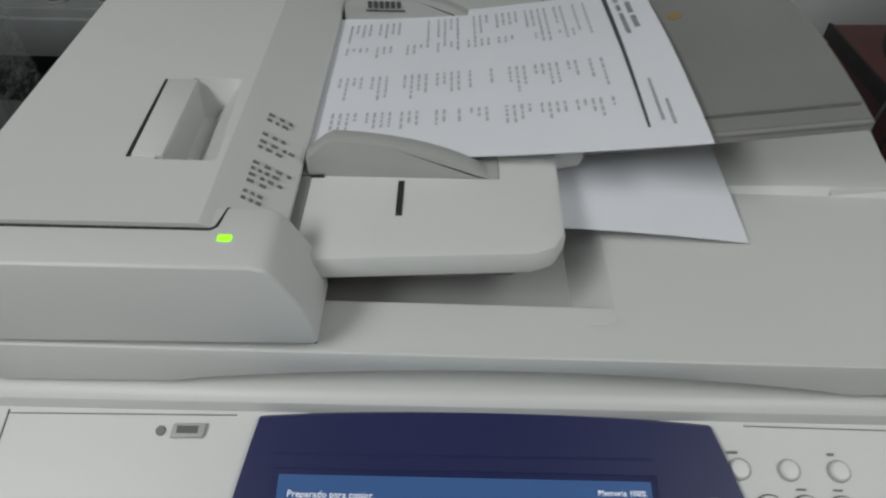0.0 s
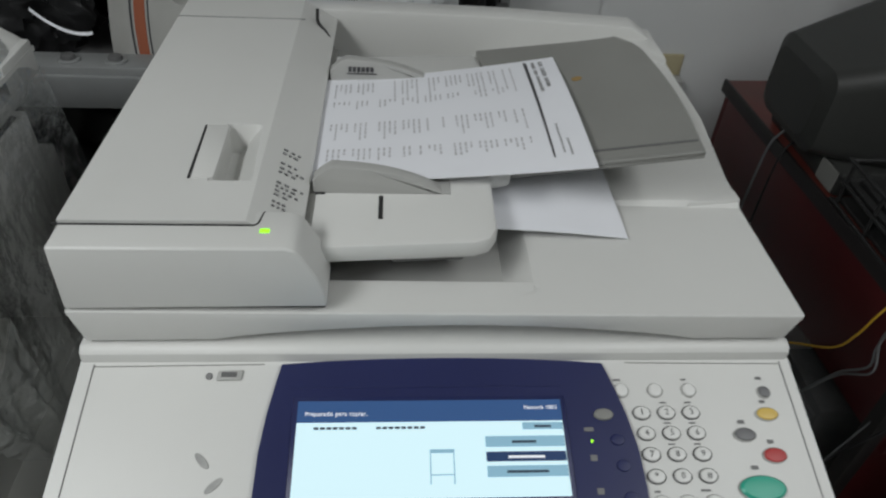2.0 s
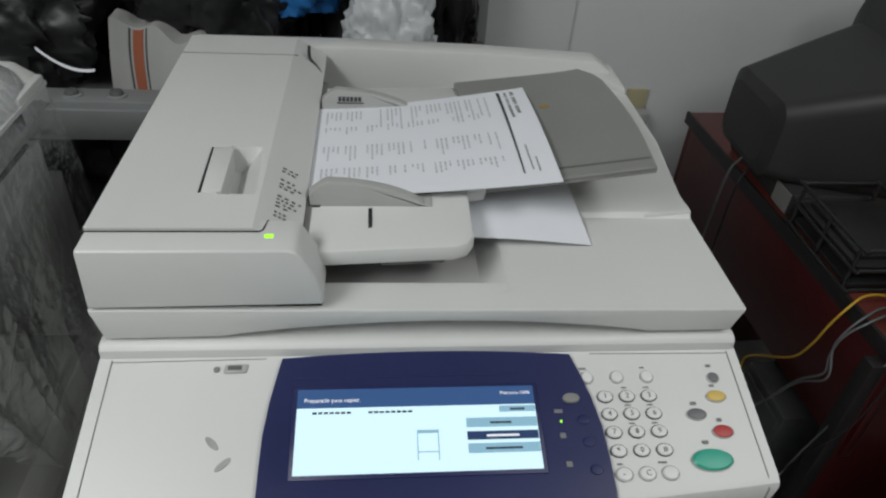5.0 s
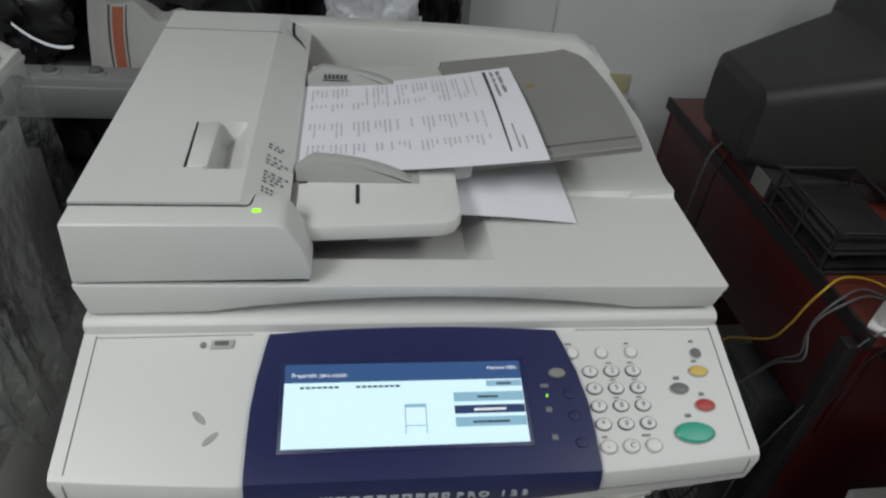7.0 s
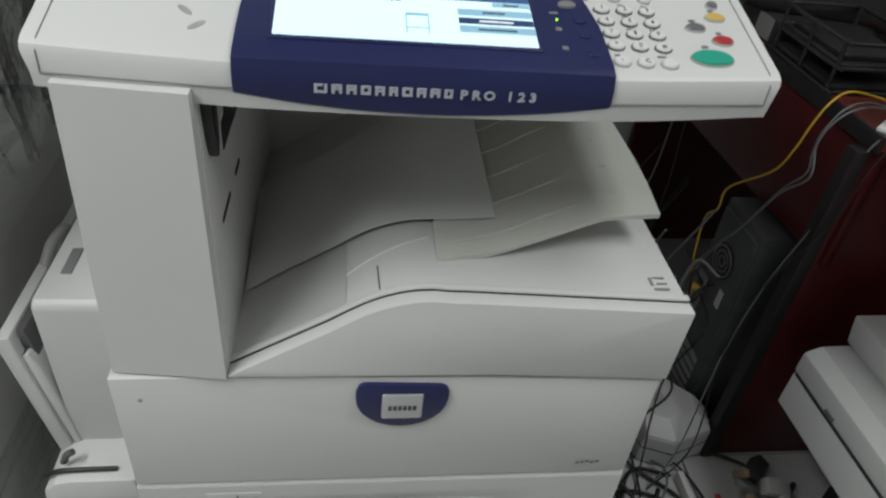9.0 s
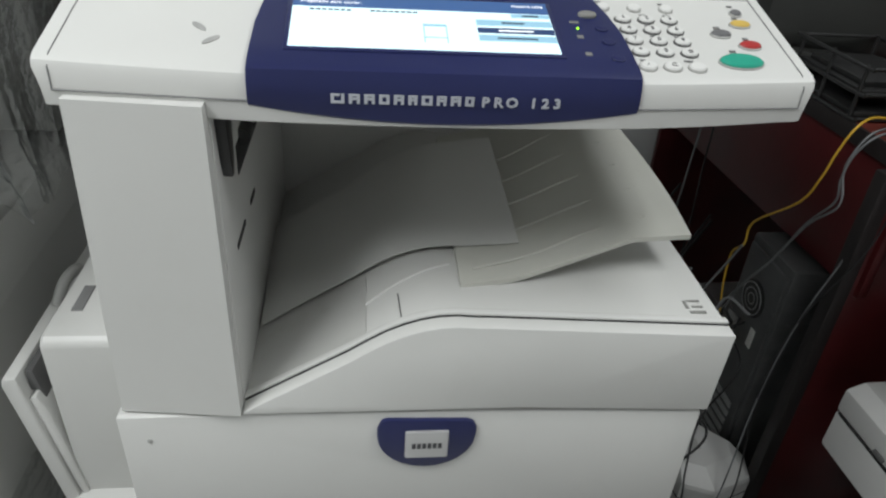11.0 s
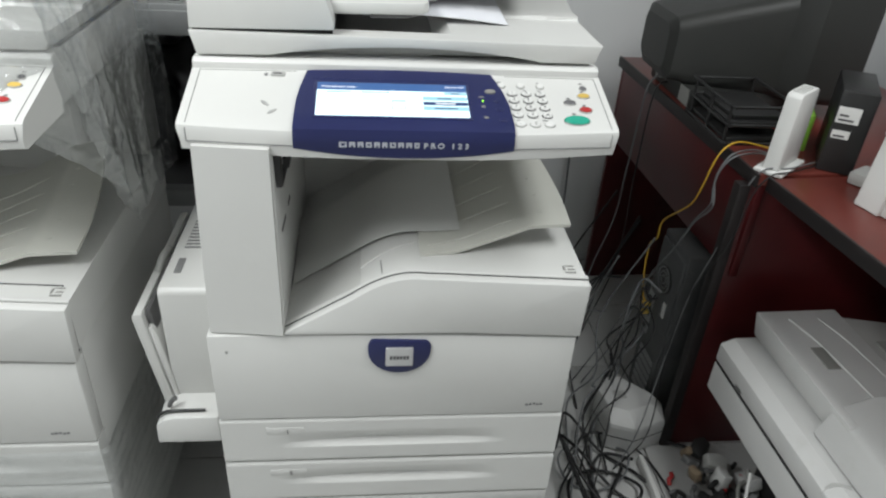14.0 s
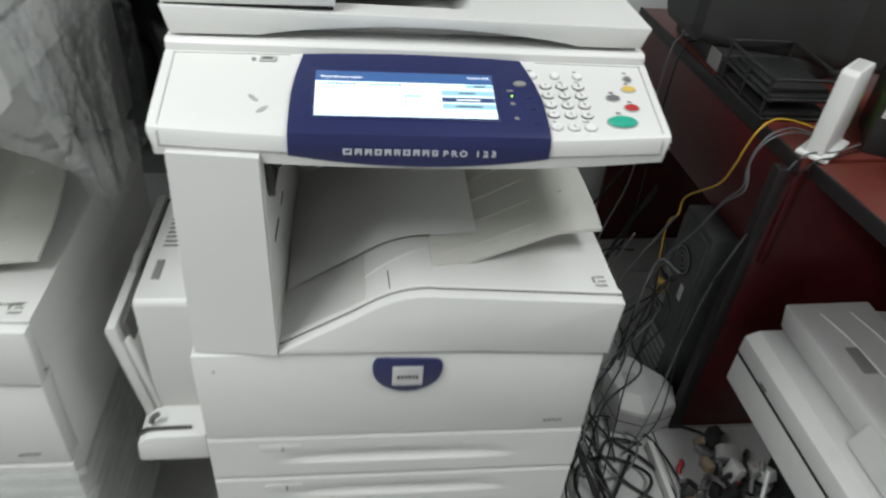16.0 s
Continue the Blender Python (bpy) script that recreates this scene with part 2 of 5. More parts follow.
def film(fn, nu, nv):
    """A single thin film fn(u, v)."""
    bm = bmesh.new()
    g = [[bm.verts.new(fn(i / nu, j / nv)) for j in range(nv + 1)] for i in range(nu + 1)]
    for i in range(nu):
        for j in range(nv):
            bm.faces.new((g[i][j], g[i + 1][j], g[i + 1][j + 1], g[i][j + 1]))
    return bm


def smooth_path(pts, per=8):
    out, p = [], [Vector(q) for q in pts]
    p = [p[0] * 2 - p[1]] + p + [p[-1] * 2 - p[-2]]
    for i in range(1, len(p) - 2):
        for k in range(per):
            t = k / per
            a, b, c, d = p[i - 1], p[i], p[i + 1], p[i + 2]
            out.append(0.5 * (2 * b + (c - a) * t + (2 * a - 5 * b + 4 * c - d) * t * t + (3 * b - a - 3 * c + d) * t ** 3))
    return out + [p[-2]]


def tube(pts, r, sides=8, per=8):
    path = smooth_path(pts, per) if per > 1 else [Vector(q) for q in pts]
    bm = bmesh.new()
    side = Vector((0.31, 0.52, 0.79))
    rings = []
    for i, c in enumerate(path):
        d = (path[min(i + 1, len(path) - 1)] - path[max(i - 1, 0)]).normalized()
        side = (side - d * side.dot(d))
        side = side.normalized() if side.length > 1e-6 else d.orthogonal().normalized()
        up = d.cross(side)
        rings.append([bm.verts.new(c + r * (side * math.cos(a) + up * math.sin(a))) for a in (2 * math.pi * k / sides for k in range(sides))])
    for a, b in zip(rings, rings[1:]):
        for k in range(sides):
            bm.faces.new((a[k], a[(k + 1) % sides], b[(k + 1) % sides], b[k]))
    bm.faces.new(rings[0][::-1])
    bm.faces.new(rings[-1])
    ROUND.add(id(bm))
    return bm


def loft(rings):
    bm = bmesh.new()
    rs = [[bm.verts.new(p) for p in ring] for ring in rings]
    n = len(rs[0])
    for a, b in zip(rs, rs[1:]):
        for k in range(n):
            bm.faces.new((a[k], a[(k + 1) % n], b[(k + 1) % n], b[k]))
    bm.faces.new(rs[0][::-1])
    bm.faces.new(rs[-1])
    return bm


def disc(c, rx, ry, h, m=Matrix(), sides=20, dome=0.25):
    """A low domed oval button, its base on the plane of m."""
    rings = [[m @ Vector((c[0] + s * rx * math.cos(a), c[1] + s * ry * math.sin(a), z)) for a in (2 * math.pi * k / sides for k in range(sides))] for s, z in ((1, -0.001), (1, h * 0.5), (1 - dome * 0.5, h * 0.9), (1 - dome * 1.6, h))]
    return loft(rings)


def words(name, text, size, m, mat, parent, label="", bold=0.0):
    """Raised lettering, its baseline at the origin of m, reading along x, facing z."""
    cu = bpy.data.curves.new(name, "FONT")
    cu.body, cu.size, cu.extrude, cu.resolution_u, cu.offset = text, size, 0.0004, 2, bold
    tmp = bpy.data.objects.new(name, cu)
    scene.collection.objects.link(tmp)
    me = bpy.data.meshes.new_from_object(tmp.evaluated_get(bpy.context.evaluated_depsgraph_get()))
    bpy.data.objects.remove(tmp)
    me.transform(m)
    me.materials.append(mat)
    ob = new(name, me)
    ob.parent = parent
    ob.matrix_parent_inverse = parent.matrix_basis.inverted() if parent.type == "EMPTY" else Matrix()
    if label:
        ob["label"] = label
    return ob


def bars(rows, m, h=0.0004):
    """Flat bars (x, y, width, height) in the plane of m, as one mesh."""
    bm = bmesh.new()
    for x, y, w, d in rows:
        bmesh.ops.create_cube(bm, size=1, matrix=m @ Matrix.LocRotScale((x + w / 2, y + d / 2, 0), None, (w, d, 2 * h)))
    return bm


def lump(c, r, seed, amp=0.25, sub=4, freq=2.2, flat=True):
    """A soft crumpled body about c with half sizes r, flat below."""
    bm = bmesh.new()
    bmesh.ops.create_icosphere(bm, subdivisions=sub, radius=1)
    for v in bm.verts:
        d = v.co.normalized()
        k = 1 + amp * noise.noise(d * freq + Vector((seed * 3.1, seed * 1.7, seed))) + amp * 0.45 * abs(noise.noise(d * freq * 3.3 + Vector((seed, 5, 2))))
        k += amp * 0.5 * (0.3 - abs(noise.noise(d * freq * 2.1 + Vector((2, seed, 7))))) - amp * 0.25 * abs(noise.noise(d * freq * 6 + Vector((seed, 1, 3))))
        q = Vector((d.x * r[0] * k, d.y * r[1] * k, d.z * r[2] * k))
        if flat:
            q.z = max(q.z, -r[2] * 0.8)
        v.co = Vector(c) + q
    return bm

# ---- the room ----
FLOOR_Z = 0.0
RX0, RX1, RY0, RY1, RH = -2.2, 2.1, -3.2, 1.38, 2.6
solo("wall_north", box(RX0 - 0.1, RX1 + 0.1, RY1, RY1 + 0.1, 0, RH, 0), WALL, "plain pale grey painted room wall", "wall", kind="structure")
solo("wall_south", box(RX0 - 0.1, RX1 + 0.1, RY0 - 0.1, RY0, 0, RH, 0), WALL, "plain pale grey painted room wall", "wall", kind="structure")
solo("wall_west", box(RX0 - 0.1, RX0, RY0, RY1, 0, RH, 0), WALL, "plain pale grey painted room wall", "wall", kind="structure")
solo("wall_east", box(RX1, RX1 + 0.1, RY0, RY1, 0, RH, 0), WALL, "plain pale grey painted room wall", "wall", kind="structure")
solo("ceiling", box(RX0 - 0.1, RX1 + 0.1, RY0 - 0.1, RY1 + 0.1, RH, RH + 0.1, 0), CEIL, "plain white painted ceiling", "ceiling", kind="structure")
solo("wall_panel", box(0.1, 0.435, RY1 - 0.016, RY1 - 0.002, 0, RH, 0.002), WALL, "pale grey board panel on the wall", "wall panel", kind="structure")
floor = solo("floor", box(RX0 - 0.1, RX1 + 0.1, RY0 - 0.1, RY1 + 0.1, -0.1, -0.006, 0), GROUT, "grey ceramic tile floor with dark joints", "floor", kind="structure")
for lx, ly, watts in LAMPS:
    fx = thing("ceiling_light", "white fluorescent ceiling light fitting", "ceiling light", (lx, ly, 2.6), "ceiling lights")
    part("frame", box(lx - 0.28, lx + 0.28, ly - 0.63, ly + 0.63, 2.55, 2.599, 0.006), CEIL, fx)

# ---- the copier ----
PY0, PZ0, PY1, PZ1 = 0.010, 1.090, 0.146, 1.127
SLOPE = (PZ1 - PZ0) / (PY1 - PY0)


def pz(y):
    return PZ0 + (y - PY0) * SLOPE


PANEL = Matrix.Translation((0, PY0, PZ0)) @ Matrix.Rotation(math.atan(SLOPE), 4, "X")
COS = math.cos(math.atan(SLOPE))


def py(y):
    """The distance up the sloping panel of a point at depth y."""
    return (y - PY0) / COS


SCUFFS = ((-0.2005, 0.0665, -46), (-0.1885, 0.0475, 44))


def tray_top(x):
    """Height of the catch tray: a straight ramp that eases into a level."""
    k, top, low = 0.018, 0.8485, 0.742
    ramp = low + (x + 0.192) * 0.60
    h = min(1, max(0, 0.5 + 0.5 * (top - ramp) / (2 * k)))
    z = top + (ramp - top) * h - k * 0.75 * h * (1 - h)
    return z - 0.014 * max(0, (x - 0.06) / 0.25)



def drawer_front(x0, x1, z0, z1, zg):
    """A drawer front with a long finger groove that fades out at its ends."""
    def f(u, v):
        x, z = x0 + (x1 - x0) * u, z0 + (z1 - z0) * v
        w = max(0.0, 1 - ((x + 0.006) / 0.2) ** 2) ** 0.9
        d = 0.015 * w * (max(0.0, 1 - (z - zg) / 0.03) ** 1.6 if z > zg else max(0.0, 1 - (zg - z) / 0.011))
        e = 0.004 * (max(0, 1 - v * 16) ** 2 + max(0, 1 - (1 - v) * 16) ** 2)
        return (x, -0.001 + d + e, z)
    return sheet(f, 48, 44, (0, -0.0335, 0))


def make_copier():
    c = thing("copier", "cream office copier with paper feeder and navy control panel", "copier", (0, 0.3, 0), "copiers")
    # base, drawers and door
    part("body", box(-0.312, 0.303, 0.036, 0.6, 0.075, 0.742, 0.004), CREAM, c)
    part("front_gap_plate", box(-0.308, 0.298, 0.0338, 0.0358, 0.088, 0.74, 0), GAP, c)
    for cx in (-0.26, 0.25):
        for cyy in (0.07, 0.54):
            w = part("caster", prism([(cyy + 0.034 * math.cos(a), 0.035 + 0.034 * math.sin(a)) for a in (k * math.pi / 8 for k in range(16))], "x", cx - 0.015, cx + 0.015, 0.004), BLACK, c)
            part("bracket", box(cx - 0.02, cx + 0.02, cyy - 0.02, cyy + 0.02, 0.05, 0.076, 0.003), STEEL, w)
    for i, (z0, z1, zg) in enumerate(((0.437, 0.543, 0.484), (0.332, 0.434, 0.386), (0.19, 0.3, 0.238), (0.083, 0.187, 0.129))):
        d = part("drawer", drawer_front(-0.314, 0.304, z0, z1, zg), CREAM, c)
        words("numeral", str(i + 1), 0.013, pose(-0.2, -0.0022, z0 + (z1 - z0) * 0.69, 90, 0, 0), INK, d, "printed tray number")
        part("level_window", box(-0.234, -0.168, -0.0016, 0.001, z0 + (z1 - z0) * 0.66, z0 + (z1 - z0) * 0.82, 0.0003), OLDPAPER, d, "faint paper size label")
    part("band", box(-0.314, 0.304, 0.001, 0.033, 0.303, 0.329, 0.002), CREAM, c)
    door_pts = [(-0.314, 0.546), (0.304, 0.546), (0.304, 0.722)] + [(0.304 - 0.618 * k / 12, 0.722 + 0.012 * math.sin(math.pi * k / 12 * 0.62 + 0.0)) for k in range(1, 12)] + [(-0.314, 0.733)]
    door = part("front_door", prism(door_pts, "y", -0.001, 0.033, 0.003), CREAM, c)
    badge_pts = [(-0.044, 0.7255), (0.043, 0.7225), (0.0495, 0.719), (0.053, 0.711)] + [(0.053 * math.cos(a), 0.7 + 0.047 * math.sin(a)) for a in (-math.pi * k / 12 for k in range(0, 13))] + [(-0.053, 0.712), (-0.0495, 0.722)]
    badge = part("badge", prism(badge_pts, "y", -0.006, 0.0, 0.002), NAVY, door, "navy half-moon badge")
    part("emblem", box(-0.0235, 0.0235, -0.009, -0.004, 0.67, 0.71, 0.0045, 3), SILVER, badge, "silver plate with plain dark bars")
    part("emblem_print", bars([(-0.016 + 0.0056 * k, 0, 0.004, 0.007) for k in range(6)], pose(0, -0.0094, 0.686, 90, 0, 0)), INK, badge)
    part("model_mark", bars([(0.232 + 0.0065 * k, 0.566 + 0.001 * (k % 3), 0.005, 0.004) for k in range(5)], pose(0, -0.0018, 0, 90, 0, 0)), PALEINK, door)
    part("release_dot", disc((-0.285, 0.70), 0.003, 0.003, 0.001, pose(0, -0.001, 0, 90, 0, 0), 10), GREYPL, door)
    # output level: column, curved fascia, catch tray
    part("column", bevel(loft([[(-0.308, 0.006, 0.737), (-0.19, -0.006, 0.737), (-0.19, 0.44, 0.737), (-0.308, 0.44, 0.737)], [(-0.297, 0.005, 1.064), (-0.19, -0.006, 1.064), (-0.19, 0.44, 1.064), (-0.297, 0.44, 1.064)]]), 0.003), CREAM, c)
    n = 28
    xs = [-0.189 + 0.5 * k / n for k in range(n + 1)]
    part("fascia", prism([(x, tray_top(x) - 0.004) for x in xs] + [(0.308, 0.727), (0.1, 0.737), (-0.189, 0.737)], "y", -0.004, 0.014, 0.0025), CREAM, c)
    part("fascia_rim", prism([(x, tray_top(x) - 0.0005) for x in xs] + [(x, tray_top(x) - 0.0065) for x in reversed(xs)], "y", 0.0155, 0.024, 0.001), CREAM, c)
    part("rim_seam", tube([(x, 0.0148, tray_top(x) - 0.0042) for x in xs], 0.0011, 6, 1), GAP, c)
    catch = part("catch_tray", sheet(lambda u, v: (-0.189 + 0.498 * u, 0.016 + 0.57 * v, tray_top(-0.189 + 0.498 * u) - 0.004 + 0.01 * v), 30, 8, (0, 0, 0.09)), CREAM, c)
    part("ramp_pad", sheet(lambda u, v: (-0.187 + 0.122 * u, 0.024 + 0.3 * v, tray_top(-0.187 + 0.122 * u) - 0.0025 + 0.006 * v), 12, 4, (0, 0, 0.0015)), RAMPPL, catch, "mottled grey ramp pad, darker than the tray")
    part("seam", tube([(-0.03, 0.024, tray_top(-0.03) - 0.0032), (-0.032, 0.066, tray_top(-0.032) - 0.0024)], 0.0007, 6), SHADEPL, catch)
    part("tray_ridge", tube([(x, 0.075 + 0.35 * (x + 0.06), tray_top(x) - 0.0025) for x in (-0.065, -0.045, -0.025, 0.0, 0.025)], 0.0018, 6), CREAM, catch)
    part("tag", bars([(0.276, 0.032, 0.018, 0.004), (0.274, 0.04, 0.004, 0.014), (0.282, 0.042, 0.012, 0.003), (0.279, 0.052, 0.015, 0.003)], pose(0, 0, tray_top(0.285) - 0.003)), GREYTRAY, catch, "worn embossed mark")
    def ext_top(u, v):
        """Curved catch plate: rests on the tray in front, lifts to the rear and right."""
        cut = 0.085 * max(0, v - 0.12) ** 1.6 * max(0, u - 0.3)
        lift = min(1, max(0, (u - 0.22) / 0.5)) ** 1.2
        return (0.033 + 0.264 * u - cut + 0.002 * v, 0.062 + 0.05 * u + 0.335 * v, 0.8495 - 0.004 * u + 0.036 * lift + 0.032 * u * v + 0.022 * v + 0.004 * math.sin(u * 3.1))
    ext = part("tray_extension", sheet(ext_top, 26, 20, (0, 0, 0.006)), TRAYPL, c, "translucent cream paper catch extension")
    for k in range(5):
        vv = 0.07 + 0.155 * k
        part("rib", tube([Vector(ext_top(u, vv + 0.05 * u)) + Vector((0, 0, 0.0004)) for u in (0.06, 0.3, 0.55, 0.82)], 0.0019, 6), TRAYPL, ext)
    part("rear_wall", box(-0.19, 0.19, 0.46, 0.6, 0.74, 1.07, 0.003), CREAM, c)
    part("inner_wall", box(-0.1912, -0.1885, 0.012, 0.46, 0.737, 1.06, 0.0005), CREAM, c)
    part("exit_slot", box(-0.189, -0.1875, 0.1, 0.44, 0.955, 0.985, 0.0003), GAP, c, "dark paper exit slot")
    part("exit_arm", prism([(0.02, 1.055), (0.05, 1.055), (0.044, 1.0), (0.034, 0.985), (0.028, 1.0)], "x", -0.189, -0.179, 0.002), BLACK, c)
    for k in range(4):
        part("exit_roller", tube([(-0.186, 0.12 + 0.08 * k, 0.985), (-0.186, 0.145 + 0.08 * k, 0.985)], 0.009, 10, 1), BLACK, c)
    part("side_vent", bars([(0, 0.0, 0.006, 0.05), (0.0, 0.09, 0.006, 0.03)], Matrix.Translation((-0.188, 0.06, 0.9)) @ Matrix.Rotation(radians(90), 4, "Y")), GAP, c)
    part("neck", box(0.19, 0.31, 0.5, 0.6, 0.83, 1.07, 0.003), GREYPL, c)
    # scanner body and control panel
    part("scanner_body", prism([(0.15, 1.066), (0.15, 1.138), (0.156, 1.143), (0.625, 1.143), (0.625, 1.066)], "x", -0.316, 0.313, 0.003), CREAM, c)
    # the panel's lip bows down in the middle
    def lip(x):
        return 1.052 - 0.008 * (1 - min(1, abs(x) / 0.3) ** 2)

    def back(x):
        """How far the front is set back towards its ends."""
        return 0.011 * max(0, (abs(x) - 0.15) / 0.165) ** 1.3
    bm = bmesh.new()
    cols = []
    nx = 32
    for i in range(nx + 1):
        x = -0.316 + 0.630 * i / nx
        o, xb = back(x), x * (1 - 0.012 * max(0, (abs(x) - 0.25) / 0.065))
        cols.append([bm.verts.new(p) for p in ((x, 0.152, pz(0.152)), (x, PY0 + 0.003 + o, pz(PY0 + 0.003 + o)), (x, PY0 - 0.003 + o, PZ0 - 0.003 + o * SLOPE), (x, 0.005 + o, PZ0 - 0.008 + o * SLOPE), (xb, 0.004 + o, 1.068), (xb, 0.006 + o, lip(x) + 0.003), (xb, 0.012 + o, lip(x)), (x, 0.152, 1.058))])
    for a, b in zip(cols, cols[1:]):
        for k in range(8):
            bm.faces.new((a[k], a[(k + 1) % 8], b[(k + 1) % 8], b[k]))
    bm.faces.new(cols[0][::-1])
    bm.faces.new(cols[-1])
    panel = part("control_panel", bm, CREAM, c)
    for sx in (-1, 1):
        ex = 0.304 * sx
        eo = back(ex)
        part("edge_seam", tube([(ex, 0.148, pz(0.148) + 0.0003), (ex, PY0 + 0.003 + eo, pz(PY0 + 0.003 + eo) + 0.0002), (ex, 0.0046 + eo, PZ0 - 0.008 + eo * SLOPE), (ex, 0.0038 + eo, 1.068)], 0.0006, 6, 1), PALEINK, panel)
        part("rear_seam", tube([(ex, 0.146, pz(0.146) + 0.0002), (0.16 * sx, 0.1475, pz(0.1475) + 0.0002)], 0.0005, 6, 1), GREYTRAY, panel)
    part("lip_seam", tube([(-0.304, 0.0036 + back(0.304), 1.068), (-0.23, 0.0036 + back(0.23), 1.0675), (-0.158, 0.0038, 1.0665)], 0.0008, 6, 1), PALEINK, panel)
    part("lip_seam", tube([(0.304, 0.0036 + back(0.304), 1.068), (0.23, 0.0036 + back(0.23), 1.0675), (0.158, 0.0038, 1.0665)], 0.0008, 6, 1), PALEINK, panel)
    # navy centre
    bm = bmesh.new()
    cols = []
    nu, prof = 24, [(0.1442, 0), (0.13, 0), (0.10, 0), (0.07, 0), (0.04, 0), (0.013, 0), (0.006, 1), (0.0025, 2), (0.0015, 3), (0.0035, 4)]
    for i in range(nu + 1):
        u = i / nu
        col = []
        for k, (y, mode) in enumerate(prof):
            t = (0.15 - y) / 0.15
            f = math.sin(math.pi / 2 * min(1, t * 1.5))
            xl = -0.1432 - 0.0138 * f
            xr = 0.1354 + 0.022 * f
            x = xl + (xr - xl) * u
            bow = 1 - (2 * u - 1) ** 2
            if mode == 0:
                yy = y + (0.0055 * bow if k == 0 else 0)
                col.append((x, yy, pz(yy) + 0.0045))
            else:
                z = {1: PZ0 + 0.0015, 2: PZ0 - 0.008, 3: 1.072, 4: 1.064 - 0.013 * bow}[mode]
                col.append((x, y, z))
        cols.append(col)
    top = [[bm.verts.new(p) for p in col] for col in cols]
    for a, b in zip(top, top[1:]):
        for k in range(len(prof) - 1):
            bm.faces.new((a[k], a[k + 1], b[k + 1], b[k]))
    r = bmesh.ops.extrude_face_region(bm, geom=bm.faces[:])
    for v in r["geom"]:
        if isinstance(v, bmesh.types.BMVert):
            v.co += Vector((0, 0.006, -0.006))
    navy = part("navy_console", bm, NAVY, panel, "dark navy console surround", 30)
    up = PANEL @ Matrix.Translation((0, 0, 0.0045))
    part("screen_bezel", moved(prism([(-0.131, py(0.03)), (0.099, py(0.03)), (0.099, py(0.116)), (-0.132, py(0.116))], "z", -0.002, 0.0012, 0.001), up), NAVY, navy, "navy rim round the screen")
    x0, x1, y0, y1 = -0.1272, 0.0945, py(0.034), py(0.1118)
    part("touch_screen", bars([(x0, y0, x1 - x0, y1 - y0)], up @ Matrix.Translation((0, 0, 0.0014)), 0.0006), SCREEN, navy, "lit blue-white touch screen")
    on = up @ Matrix.Translation((0, 0, 0.0022))
    part("header_bar", bars([(x0, y1 - 0.0185, x1 - x0, 0.0185)], on, 0.0003), SCRHEAD, navy)
    part("screen_button", bars([(0.028, y1 - 0.0405, 0.066, 0.009)], on, 0.0003), SCRBTN, navy)
    part("screen_button", bars([(0.028, y1 - 0.0525, 0.066, 0.008)], on, 0.0003), SCRDARK, navy)
    part("screen_button", bars([(0.028, y1 - 0.065, 0.066, 0.009)], on, 0.0003), SCRBTN, navy)
    part("screen_button", bars([(0.06, y1 - 0.026, 0.034, 0.006)], on, 0.0003), SCRBTN, navy)
    part("page_icon", bars([(-0.018, y1 - 0.045, 0.02, 0.003), (-0.018, y1 - 0.063, 0.02, 0.0008), (-0.018, y1 - 0.07, 0.001, 0.025), (0.001, y1 - 0.07, 0.001, 0.025)], on, 0.0003), SCRBTN, navy)
    part("caption_bars", bars([(-0.113 + 0.0052 * k, y1 - 0.0245, 0.004, 0.002) for k in range(7)] + [(-0.062 + 0.0052 * k, y1 - 0.0245, 0.004, 0.002) for k in range(8)], on, 0.0003), SCRINK, navy)
    part("button_caption", bars([(0.05, y1 - 0.0375, 0.02, 0.002), (0.044, y1 - 0.062, 0.034, 0.002), (0.07, y1 - 0.0245, 0.014, 0.002)], on @ Matrix.Translation((0, 0, 0.0004)), 0.0003), SCRINK, navy)
    part("selected_caption", bars([(0.046, y1 - 0.05, 0.03, 0.002)], on @ Matrix.Translation((0, 0, 0.0004)), 0.0003), SCRTEXT, navy)
    words("status_line", "Preparado para copiar.", 0.0056, on @ Matrix.Translation((-0.121, y1 - 0.013, 0.0003)), SCRTEXT, navy)
    words("memory_line", "Memoria 100%", 0.0047, on @ Matrix.Translation((0.0625, y1 - 0.0085, 0.0003)), SCRTEXT, navy)
    part("bezel_crease", tube([(-0.134, 0.123, pz(0.123) + 0.0042), (0.098, 0.124, pz(0.124) + 0.0042)], 0.0008, 6, 1), NAVY, navy)
    # model name on the navy lip: the maker's word as plain letter-sized blocks, the rest as it reads
    widths = [0.0112, 0.0092, 0.0088, 0.0088, 0.0086, 0.0078, 0.0092, 0.0084, 0.0088, 0.0078]
    rows, x = [], -0.093
    for k, w in enumerate(widths):
        rows += [(x, 0, 0.0026, 0.0078), (x + w - 0.003, 0, 0.0024, 0.0078), (x + 0.002, (0.0, 0.0059, 0.003)[k % 3], w - 0.0044, 0.002), (x + 0.002, (0.0059, 0.003, 0.0059)[k % 3], w * 0.45, 0.0019)]
        x += w + 0.0028
    lip_face = Matrix.Translation((0, 0.0012, 1.0672)) @ Matrix.Rotation(radians(91), 4, "X")
    part("model_lettering", bars(rows, lip_face, 0.0004), LETTER, navy, "pale model lettering drawn as plain blocks")
    for k, ch in enumerate("PRO 123"):
        if ch != " ":
            words("letter", ch, 0.0112, lip_face @ Matrix.Translation((0.0262 + 0.0098 * k, 0, 0.0003)) @ Matrix.Diagonal((1.12, 1, 1, 1)), LETTER, navy, "", 0.00035)
